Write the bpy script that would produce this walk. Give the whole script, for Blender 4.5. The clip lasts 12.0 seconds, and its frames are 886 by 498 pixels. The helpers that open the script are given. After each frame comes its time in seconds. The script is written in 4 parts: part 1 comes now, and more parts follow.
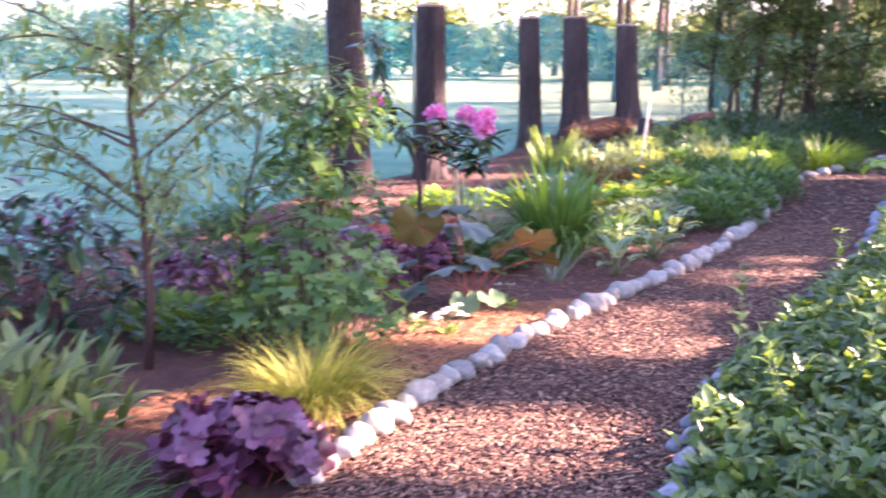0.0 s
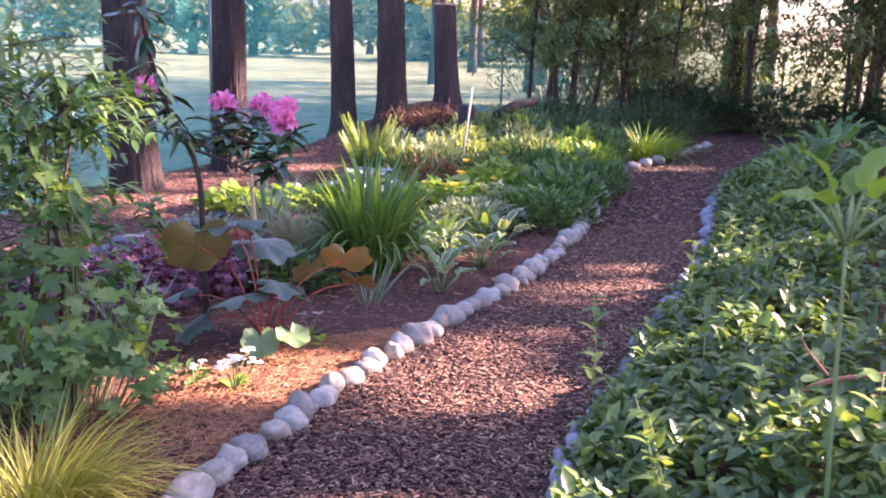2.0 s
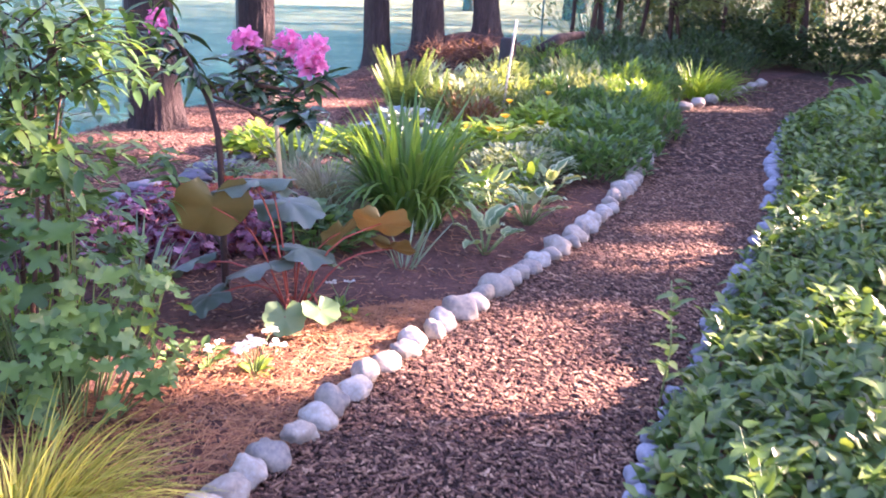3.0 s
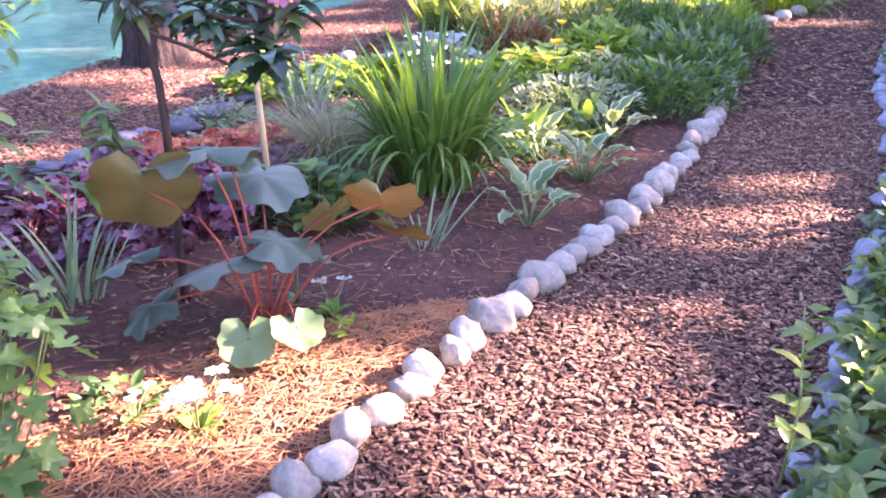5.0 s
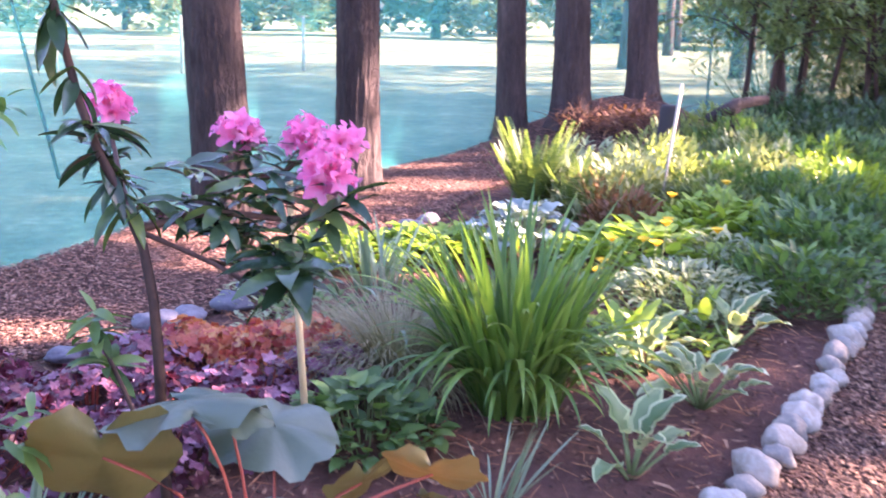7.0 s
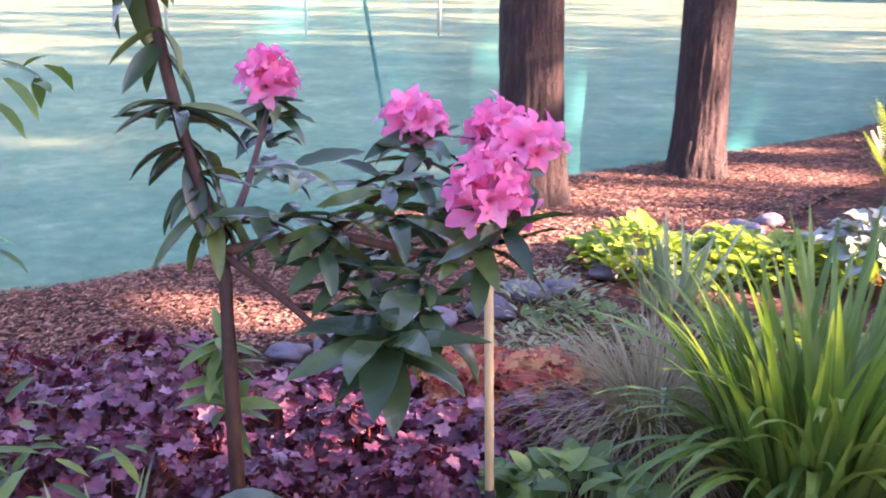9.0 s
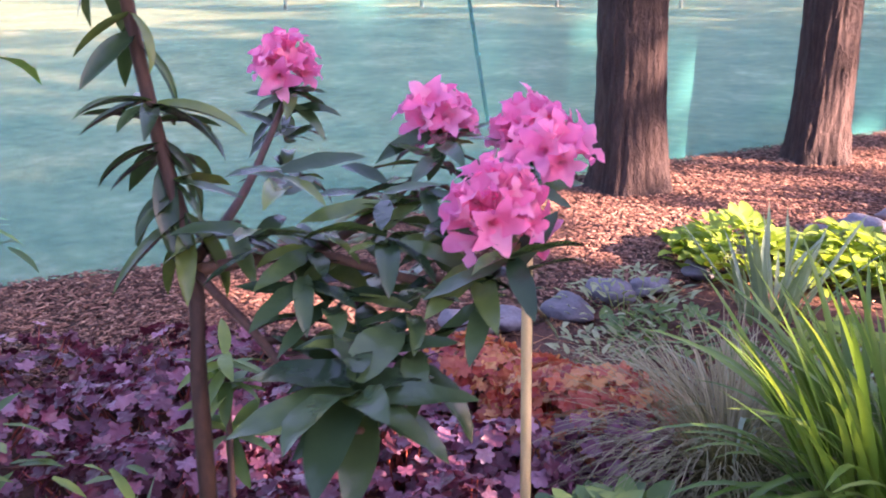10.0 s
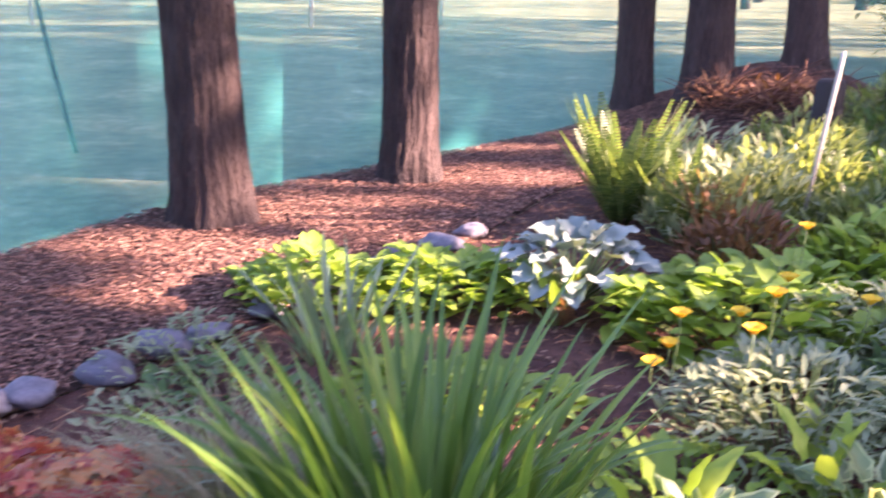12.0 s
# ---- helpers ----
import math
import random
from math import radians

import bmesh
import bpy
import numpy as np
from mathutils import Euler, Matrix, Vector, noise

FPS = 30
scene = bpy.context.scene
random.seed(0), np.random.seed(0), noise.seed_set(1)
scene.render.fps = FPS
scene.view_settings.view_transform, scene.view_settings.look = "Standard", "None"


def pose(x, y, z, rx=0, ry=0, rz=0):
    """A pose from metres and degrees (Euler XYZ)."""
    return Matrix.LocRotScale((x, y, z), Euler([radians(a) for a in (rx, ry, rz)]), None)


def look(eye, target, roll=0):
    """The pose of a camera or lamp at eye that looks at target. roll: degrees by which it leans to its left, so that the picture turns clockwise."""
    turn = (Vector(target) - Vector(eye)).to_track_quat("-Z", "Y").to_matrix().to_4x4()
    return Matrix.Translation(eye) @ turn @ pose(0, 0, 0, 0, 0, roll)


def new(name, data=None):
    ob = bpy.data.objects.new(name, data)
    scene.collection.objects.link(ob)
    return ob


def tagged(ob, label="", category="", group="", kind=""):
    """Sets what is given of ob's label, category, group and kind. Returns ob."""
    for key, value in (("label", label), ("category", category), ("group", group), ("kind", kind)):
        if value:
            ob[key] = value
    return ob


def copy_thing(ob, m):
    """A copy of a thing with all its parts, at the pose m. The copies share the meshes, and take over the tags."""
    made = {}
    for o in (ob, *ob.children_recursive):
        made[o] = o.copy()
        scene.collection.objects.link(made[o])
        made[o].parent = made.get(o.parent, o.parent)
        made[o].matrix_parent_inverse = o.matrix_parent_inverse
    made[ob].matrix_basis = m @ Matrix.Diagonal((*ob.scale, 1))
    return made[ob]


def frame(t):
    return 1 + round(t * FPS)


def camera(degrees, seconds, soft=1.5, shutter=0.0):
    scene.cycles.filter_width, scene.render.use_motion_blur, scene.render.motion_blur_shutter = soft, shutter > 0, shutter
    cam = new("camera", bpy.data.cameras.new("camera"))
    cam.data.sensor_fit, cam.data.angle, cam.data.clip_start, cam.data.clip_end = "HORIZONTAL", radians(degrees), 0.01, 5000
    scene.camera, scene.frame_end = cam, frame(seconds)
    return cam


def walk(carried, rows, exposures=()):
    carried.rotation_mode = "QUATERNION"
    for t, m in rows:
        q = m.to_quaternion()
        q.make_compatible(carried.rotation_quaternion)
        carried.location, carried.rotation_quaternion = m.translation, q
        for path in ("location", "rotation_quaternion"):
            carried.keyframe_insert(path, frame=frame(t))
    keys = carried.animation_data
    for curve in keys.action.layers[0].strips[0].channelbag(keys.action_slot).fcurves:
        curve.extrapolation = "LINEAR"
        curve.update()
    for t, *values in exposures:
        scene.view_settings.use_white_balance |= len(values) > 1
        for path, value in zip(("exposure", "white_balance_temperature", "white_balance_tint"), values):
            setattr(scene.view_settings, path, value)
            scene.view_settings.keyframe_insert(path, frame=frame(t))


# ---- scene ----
cam = camera(51.1, 12.0, soft=1.8, shutter=0.5)
PATH = [
    (0, (0.105, -0.023, 1.508), (0.078, 1.933, 1.093), 0.2),
    (0.5, (0.078, 0.231, 1.519), (0.305, 2.174, 1.102), 0.7),
    (1, (0.083, 0.495, 1.539), (0.494, 2.411, 1.141), 1.1),
    (1.5, (0.185, 0.739, 1.529), (0.535, 2.671, 1.148), 1.3),
    (2, (0.223, 0.987, 1.51), (0.585, 2.901, 1.058), 1.9),
    (2.5, (0.209, 1.285, 1.507), (0.585, 3.19, 1.026), 0.8),
    (3, (0.239, 1.547, 1.539), (0.538, 3.43, 0.935), 2.5),
    (3.2, (0.281, 1.643, 1.533), (0.561, 3.537, 0.954), 2.3),
    (4.8, (0.461, 2.538, 1.437), (0.657, 4.384, 0.692), 1.3),
    (5, (0.511, 2.624, 1.417), (0.684, 4.463, 0.65), 0.4),
    (5.5, (0.515, 2.855, 1.402), (0.687, 4.687, 0.619), 0.3),
    (6, (0.522, 3.061, 1.433), (0.721, 4.931, 0.753), 1.3),
    (6.5, (0.59, 3.263, 1.452), (0.674, 5.187, 0.914), 0.4),
    (7, (0.62, 3.471, 1.469), (0.594, 5.407, 0.97), 1.2),
    (7.5, (0.656, 3.732, 1.447), (0.445, 5.666, 0.983), 0.6),
    (7.7, (0.713, 3.815, 1.444), (0.356, 5.731, 0.994), -1.2),
    (9.3, (0.871, 4.526, 1.415), (0.013, 6.23, 0.814), 0.3),
    (9.5, (0.872, 4.591, 1.416), (-0.032, 6.271, 0.815), -0.0),
    (10, (0.911, 4.748, 1.418), (-0.106, 6.349, 0.785), -0.9),
    (10.5, (1.016, 4.885, 1.432), (-0.048, 6.465, 0.822), -1.2),
    (11, (1.161, 4.975, 1.427), (0.246, 6.634, 0.785), -2.2),
    (11.5, (1.178, 5.081, 1.372), (0.574, 6.884, 0.753), -1.0),
    (12, (1.202, 5.244, 1.398), (0.826, 7.115, 0.801), 0.9),
]
walk(cam, [(t, look(eye, target, roll)) for t, eye, target, roll in PATH],
     exposures=[(0.0, 3.9, 5950, 52), (1.0, 3.4, 5900, 52), (2.0, 3.45, 5950, 52), (3.0, 3.9, 5950, 52), (5.0, 4.15, 5950, 53), (6.5, 4.2, 5950, 51), (7.5, 3.95, 5950, 52), (9.5, 3.7, 6650, 55), (11.0, 3.45, 6500, 54), (12.0, 3.5, 6250, 52)])

# ---- world, sun ----
SUN_AZ, SUN_EL = 84.0, 24.0          # degrees: azimuth turns from +y towards +x
world = bpy.data.worlds.new("sky")
scene.world = world
world.use_nodes = True
wn = world.node_tree
sky = wn.nodes.new("ShaderNodeTexSky")
sky.sky_type = 'NISHITA'
sky.sun_disc = False
sky.sun_elevation = radians(SUN_EL)
sky.sun_rotation = radians(SUN_AZ)
sky.air_density, sky.dust_density, sky.ozone_density = 1.0, 2.0, 1.0
wn.links.new(sky.outputs[0], wn.nodes["Background"].inputs[0])
wn.nodes["Background"].inputs[1].default_value = 0.065
sun = new("sun", bpy.data.lights.new("sun", 'SUN'))
sun.data.energy, sun.data.angle, sun.data.color = 5.0, radians(0.6), (1.0, 0.77, 0.51)
_sd = Vector((math.sin(radians(SUN_AZ)) * math.cos(radians(SUN_EL)),
              math.cos(radians(SUN_AZ)) * math.cos(radians(SUN_EL)), math.sin(radians(SUN_EL))))
sun.matrix_world = look(_sd * 60, (0, 0, 0))


# ---- materials ----
def nodes_of(name):
    m = bpy.data.materials.new(name)
    m.use_nodes = True
    t = m.node_tree
    t.nodes.clear()
    return m, t


def add(t, kind, **kw):
    n = t.nodes.new(kind)
    for k, v in kw.items():
        n.inputs[k.replace("_", " ")].default_value = v
    return n


def ramp(t, fac, cols):
    r = t.nodes.new("ShaderNodeValToRGB")
    e = r.color_ramp.elements
    while len(e) < len(cols):
        e.new(0.5)
    for i, c in enumerate(cols):
        e[i].position = i / max(1, len(cols) - 1)
        e[i].color = (*c, 1)
    t.links.new(fac, r.inputs[0])
    return r.outputs[0]


def surface(name, cols, scale=6.0, rough=0.8, bump=0.3, bscale=40.0, metal=0.0, spread=0.35, coord="Object", stretch=(1, 1, 1), bdist=0.02, spec=0.5):
    """Opaque surface: colours mixed by two scales of noise, with fine relief."""
    m, t = nodes_of(name)
    out = add(t, "ShaderNodeOutputMaterial")
    b = add(t, "ShaderNodeBsdfPrincipled", Roughness=rough, Metallic=metal)
    b.inputs["Specular IOR Level"].default_value = spec
    tc = t.nodes.new("ShaderNodeTexCoord")
    mp = t.nodes.new("ShaderNodeMapping")
    mp.inputs["Scale"].default_value = stretch
    t.links.new(tc.outputs[coord], mp.inputs[0])
    n1 = add(t, "ShaderNodeTexNoise", Scale=scale, Detail=6.0, Roughness=0.65)
    n2 = add(t, "ShaderNodeTexNoise", Scale=scale * 9, Detail=4.0, Roughness=0.6)
    for n in (n1, n2):
        t.links.new(mp.outputs[0], n.inputs["Vector"])
    mix = t.nodes.new("ShaderNodeMath")
    mix.operation = 'MULTIPLY_ADD'
    t.links.new(n2.outputs["Fac"], mix.inputs[0])
    mix.inputs[1].default_value = spread * 2
    sub = t.nodes.new("ShaderNodeMath")
    sub.operation = 'SUBTRACT'
    t.links.new(n1.outputs["Fac"], sub.inputs[0])
    sub.inputs[1].default_value = spread
    t.links.new(sub.outputs[0], mix.inputs[2])
    oi = t.nodes.new("ShaderNodeObjectInfo")
    ma = t.nodes.new("ShaderNodeMath")
    ma.operation = 'MULTIPLY_ADD'
    t.links.new(oi.outputs["Random"], ma.inputs[0])
    ma.inputs[1].default_value = 0.45
    sh = t.nodes.new("ShaderNodeMath")
    sh.operation = 'SUBTRACT'
    t.links.new(mix.outputs[0], sh.inputs[0])
    sh.inputs[1].default_value = 0.225
    t.links.new(sh.outputs[0], ma.inputs[2])
    t.links.new(ramp(t, ma.outputs[0], cols), b.inputs["Base Color"])
    n3 = add(t, "ShaderNodeTexNoise", Scale=bscale, Detail=5.0, Roughness=0.7)
    t.links.new(mp.outputs[0], n3.inputs["Vector"])
    bp = add(t, "ShaderNodeBump", Strength=bump, Distance=bdist)
    t.links.new(n3.outputs["Fac"], bp.inputs["Height"])
    t.links.new(bp.outputs[0], b.inputs["Normal"])
    t.links.new(b.outputs[0], out.inputs[0])
    return m


def leafy(name, cols, rough=0.45, trans=0.35, scale=14.0, spec=0.5, tint=(1.25, 1.2, 0.5), bump=0.15):
    """Leaf, petal or chip: varied from piece to piece, light shining through by the share trans."""
    m, t = nodes_of(name)
    out = add(t, "ShaderNodeOutputMaterial")
    b = add(t, "ShaderNodeBsdfPrincipled", Roughness=rough)
    b.inputs["Specular IOR Level"].default_value = spec
    g = t.nodes.new("ShaderNodeNewGeometry")
    oi = t.nodes.new("ShaderNodeObjectInfo")
    tc = t.nodes.new("ShaderNodeTexCoord")
    n = add(t, "ShaderNodeTexNoise", Scale=scale, Detail=5.0, Roughness=0.6)
    t.links.new(tc.outputs["Object"], n.inputs["Vector"])
    s = t.nodes.new("ShaderNodeMath")
    s.operation = 'ADD'
    t.links.new(g.outputs["Random Per Island"], s.inputs[0])
    t.links.new(oi.outputs["Random"], s.inputs[1])
    fr = t.nodes.new("ShaderNodeMath")
    fr.operation = 'FRACT'
    t.links.new(s.outputs[0], fr.inputs[0])
    a = t.nodes.new("ShaderNodeMath")
    a.operation = 'MULTIPLY_ADD'
    t.links.new(n.outputs["Fac"], a.inputs[0])
    a.inputs[1].default_value = 0.5
    k = t.nodes.new("ShaderNodeMath")
    k.operation = 'MULTIPLY_ADD'
    t.links.new(fr.outputs[0], k.inputs[0])
    k.inputs[1].default_value, k.inputs[2].default_value = 0.7, -0.1
    t.links.new(k.outputs[0], a.inputs[2])
    col = ramp(t, a.outputs[0], cols)
    t.links.new(col, b.inputs["Base Color"])
    bp = add(t, "ShaderNodeBump", Strength=bump, Distance=0.01)
    n3 = add(t, "ShaderNodeTexNoise", Scale=scale * 6, Detail=3.0)
    t.links.new(tc.outputs["Object"], n3.inputs["Vector"])
    t.links.new(n3.outputs["Fac"], bp.inputs["Height"])
    t.links.new(bp.outputs[0], b.inputs["Normal"])
    if trans > 0:
        tr = t.nodes.new("ShaderNodeBsdfTranslucent")
        mc = t.nodes.new("ShaderNodeMix")
        mc.data_type, mc.blend_type = 'RGBA', 'MULTIPLY'
        mc.inputs[0].default_value = 1.0
        t.links.new(col, mc.inputs[6])
        mc.inputs[7].default_value = (*tint, 1)
        t.links.new(mc.outputs[2], tr.inputs[0])
        mx = t.nodes.new("ShaderNodeMixShader")
        mx.inputs[0].default_value = trans
        t.links.new(b.outputs[0], mx.inputs[1])
        t.links.new(tr.outputs[0], mx.inputs[2])
        t.links.new(mx.outputs[0], out.inputs[0])
    else:
        t.links.new(b.outputs[0], out.inputs[0])
    return m


def netting(name):
    """Knitted shade net: teal threads with see-through gaps."""
    m, t = nodes_of(name)
    out = add(t, "ShaderNodeOutputMaterial")
    d = add(t, "ShaderNodeBsdfDiffuse")
    tr = add(t, "ShaderNodeBsdfTranslucent")
    tp = add(t, "ShaderNodeBsdfTransparent")
    tc = t.nodes.new("ShaderNodeTexCoord")
    n = add(t, "ShaderNodeTexNoise", Scale=1.1, Detail=5.0, Roughness=0.6)
    t.links.new(tc.outputs["Object"], n.inputs["Vector"])
    c = ramp(t, n.outputs["Fac"], [(0.02, 0.23, 0.20), (0.055, 0.38, 0.34), (0.13, 0.54, 0.49)])
    t.links.new(c, d.inputs[0])
    t.links.new(c, tr.inputs[0])
    a = add(t, "ShaderNodeMixShader", Fac=0.5)
    t.links.new(d.outputs[0], a.inputs[1])
    t.links.new(tr.outputs[0], a.inputs[2])
    n2 = add(t, "ShaderNodeTexNoise", Scale=2.5, Detail=4.0)
    t.links.new(tc.outputs["Object"], n2.inputs["Vector"])
    f = ramp(t, n2.outputs["Fac"], [(0.38, 0.38, 0.38), (0.62, 0.62, 0.62)])
    mx = t.nodes.new("ShaderNodeMixShader")
    t.links.new(f, mx.inputs[0])
    t.links.new(a.outputs[0], mx.inputs[1])
    t.links.new(tp.outputs[0], mx.inputs[2])
    t.links.new(mx.outputs[0], out.inputs[0])
    return m


M = dict(
    grass=surface("field_grass", [(0.022, 0.045, 0.02), (0.07, 0.115, 0.05), (0.20, 0.25, 0.12), (0.50, 0.45, 0.27)], 0.9, 0.9, 0.6, 14, bdist=0.05, coord="Object"),
    soil=surface("bed_soil", [(0.035, 0.015, 0.013), (0.10, 0.043, 0.032), (0.18, 0.083, 0.056), (0.28, 0.145, 0.095)], 3.0, 0.95, 0.9, 45, bdist=0.03),
    mulch=surface("mulch_base", [(0.016, 0.008, 0.006), (0.04, 0.019, 0.012), (0.075, 0.037, 0.023), (0.14, 0.08, 0.05)], 5.0, 0.95, 0.9, 60, bdist=0.03),
    border_chip=leafy("border_bark_chip", [(0.033, 0.015, 0.011), (0.085, 0.037, 0.026), (0.155, 0.073, 0.05), (0.27, 0.145, 0.10), (0.46, 0.30, 0.21)], 0.85, 0.0, 30),
    chip=leafy("bark_chip", [(0.016, 0.0075, 0.005), (0.048, 0.02, 0.012), (0.092, 0.041, 0.025), (0.16, 0.08, 0.048), (0.29, 0.17, 0.10), (0.50, 0.36, 0.24)], 0.8, 0.0, 30),
    needle=leafy("pine_straw", [(0.16, 0.06, 0.03), (0.32, 0.14, 0.06), (0.48, 0.25, 0.11)], 0.7, 0.0, 30),
    stone=surface("edging_stone", [(0.12, 0.115, 0.105), (0.22, 0.205, 0.18), (0.34, 0.30, 0.235), (0.44, 0.42, 0.37), (0.62, 0.56, 0.45)], 7.0, 0.75, 0.35, 55, bdist=0.008),
    darkstone=surface("dark_grey_stone", [(0.06, 0.06, 0.075), (0.14, 0.14, 0.17), (0.26, 0.26, 0.29)], 7.0, 0.75, 0.4, 50, bdist=0.008),
    slate=surface("blue_grey_stone", [(0.10, 0.11, 0.13), (0.22, 0.24, 0.28), (0.36, 0.37, 0.41)], 7.0, 0.75, 0.4, 50, bdist=0.008),
    bark=surface("pine_bark", [(0.014, 0.010, 0.010), (0.045, 0.031, 0.030), (0.10, 0.068, 0.060), (0.22, 0.15, 0.125)], 5.0, 0.95, 1.0, 22, stretch=(1, 1, 0.28), bdist=0.08),
    cutwood=surface("cut_wood", [(0.35, 0.24, 0.15), (0.5, 0.36, 0.23)], 8.0, 0.8, 0.4, 50),
    twig=surface("twig_bark", [(0.022, 0.012, 0.01), (0.06, 0.03, 0.022), (0.14, 0.07, 0.045)], 14.0, 0.8, 0.5, 60, stretch=(1, 1, 0.4), bdist=0.004),
    green_twig=surface("green_stem", [(0.10, 0.16, 0.05), (0.2, 0.28, 0.1)], 14.0, 0.6, 0.2, 60, bdist=0.003),
    red_stem=surface("red_stem", [(0.22, 0.04, 0.03), (0.42, 0.10, 0.06)], 20.0, 0.5, 0.2, 60, bdist=0.003),
    stakewood=surface("stake_wood", [(0.34, 0.26, 0.13), (0.48, 0.38, 0.20), (0.62, 0.52, 0.32)], 9.0, 0.6, 0.4, 60, stretch=(1, 1, 0.15), bdist=0.004),
    label_white=surface("weathered_white", [(0.30, 0.29, 0.25), (0.46, 0.45, 0.40)], 9.0, 0.6, 0.2, 60, bdist=0.003),
    deadwood=surface("dead_twig", [(0.09, 0.04, 0.025), (0.2, 0.09, 0.055), (0.34, 0.19, 0.12)], 12.0, 0.85, 0.4, 50, bdist=0.004),
    charred=surface("dark_post", [(0.012, 0.011, 0.012), (0.035, 0.03, 0.03)], 9.0, 0.9, 0.6, 30, stretch=(1, 1, 0.2)),
    steel=surface("post_metal", [(0.10, 0.16, 0.15), (0.2, 0.26, 0.25)], 9.0, 0.5, 0.2, 30, metal=0.3),
    net=netting("shade_net"),
    rhodo=leafy("rhododendron_leaf", [(0.014, 0.034, 0.02), (0.025, 0.06, 0.03), (0.05, 0.10, 0.04), (0.16, 0.22, 0.05)], 0.22, 0.16, 9, tint=(1.6, 1.5, 0.5)),
    petal=leafy("pink_petal", [(0.84, 0.17, 0.42), (0.91, 0.28, 0.54), (0.95, 0.46, 0.66)], 0.55, 0.45, 20, tint=(1.1, 0.9, 1.0)),
    daylily=leafy("daylily_blade", [(0.05, 0.13, 0.025), (0.09, 0.20, 0.04), (0.15, 0.28, 0.055), (0.27, 0.38, 0.10)], 0.32, 0.34, 7, tint=(1.3, 1.25, 0.5)),
    bluegrass=leafy("blue_green_blade", [(0.12, 0.20, 0.14), (0.22, 0.32, 0.22), (0.34, 0.44, 0.30)], 0.45, 0.3, 9),
    stipa=leafy("feather_grass", [(0.16, 0.16, 0.09), (0.28, 0.27, 0.16), (0.42, 0.39, 0.26)], 0.6, 0.3, 9),
    sedge=leafy("golden_sedge", [(0.16, 0.20, 0.03), (0.34, 0.36, 0.06), (0.50, 0.48, 0.12)], 0.5, 0.4, 9),
    purple=leafy("purple_heuchera_leaf", [(0.03, 0.008, 0.014), (0.09, 0.022, 0.042), (0.20, 0.07, 0.12), (0.42, 0.28, 0.38)], 0.36, 0.18, 12, tint=(1.8, 0.5, 0.7)),
    amber=leafy("amber_heuchera_leaf", [(0.14, 0.022, 0.04), (0.36, 0.06, 0.05), (0.52, 0.16, 0.09), (0.60, 0.32, 0.13), (0.64, 0.46, 0.22)], 0.45, 0.35, 12, tint=(1.3, 0.8, 0.5)),
    hosta=leafy("variegated_hosta", [(0.24, 0.36, 0.16), (0.44, 0.54, 0.28), (0.70, 0.72, 0.50)], 0.42, 0.3, 8),
    hosta_heart=leafy("hosta_leaf_heart", [(0.09, 0.17, 0.07), (0.16, 0.26, 0.11), (0.26, 0.36, 0.17)], 0.42, 0.3, 8),
    silver=leafy("blue_hosta", [(0.14, 0.21, 0.19), (0.24, 0.32, 0.29), (0.36, 0.43, 0.39)], 0.4, 0.15, 8),
    lime=leafy("lime_leaf", [(0.10, 0.20, 0.03), (0.22, 0.36, 0.05), (0.36, 0.50, 0.08)], 0.45, 0.42, 10),
    mid=leafy("mid_green_leaf", [(0.035, 0.09, 0.03), (0.07, 0.16, 0.05), (0.13, 0.25, 0.07), (0.22, 0.34, 0.10)], 0.42, 0.38, 10),
    dark=leafy("dark_green_leaf", [(0.02, 0.05, 0.022), (0.04, 0.09, 0.035), (0.08, 0.15, 0.05)], 0.4, 0.35, 10),
    cover=leafy("ground_cover_leaf", [(0.025, 0.062, 0.017), (0.05, 0.11, 0.026), (0.10, 0.185, 0.042), (0.19, 0.28, 0.065), (0.34, 0.42, 0.15)], 0.35, 0.35, 10),
    greygreen=leafy("grey_green_leaf", [(0.13, 0.18, 0.10), (0.23, 0.30, 0.16), (0.38, 0.44, 0.27)], 0.55, 0.3, 10),
    fern=leafy("fern_frond", [(0.05, 0.10, 0.03), (0.10, 0.17, 0.05), (0.20, 0.27, 0.09)], 0.5, 0.4, 10),
    dryfern=leafy("dry_fern", [(0.10, 0.05, 0.025), (0.22, 0.11, 0.05), (0.34, 0.18, 0.09)], 0.7, 0.3, 10),
    willow=leafy("slender_leaf", [(0.07, 0.11, 0.04), (0.14, 0.20, 0.07), (0.24, 0.31, 0.12), (0.38, 0.44, 0.22)], 0.45, 0.5, 10),
    pine=leafy("pine_needles", [(0.02, 0.045, 0.02), (0.045, 0.085, 0.03), (0.08, 0.13, 0.05)], 0.6, 0.2, 10),
    ligularia=leafy("round_leaf_bronze", [(0.09, 0.10, 0.035), (0.16, 0.16, 0.06), (0.22, 0.18, 0.08)], 0.4, 0.35, 8, tint=(1.7, 0.75, 0.3)),
    ligtop=leafy("round_leaf_blue_green", [(0.04, 0.08, 0.055), (0.08, 0.135, 0.10), (0.15, 0.21, 0.17)], 0.35, 0.25, 8, tint=(1.5, 0.9, 0.4)),
    white=leafy("white_petal", [(0.70, 0.72, 0.62), (0.82, 0.82, 0.76)], 0.5, 0.35, 12, tint=(1, 1, 0.9)),
    yellow=leafy("yellow_petal", [(0.85, 0.58, 0.02), (0.95, 0.72, 0.04)], 0.5, 0.35, 12, tint=(1, 0.9, 0.4)),
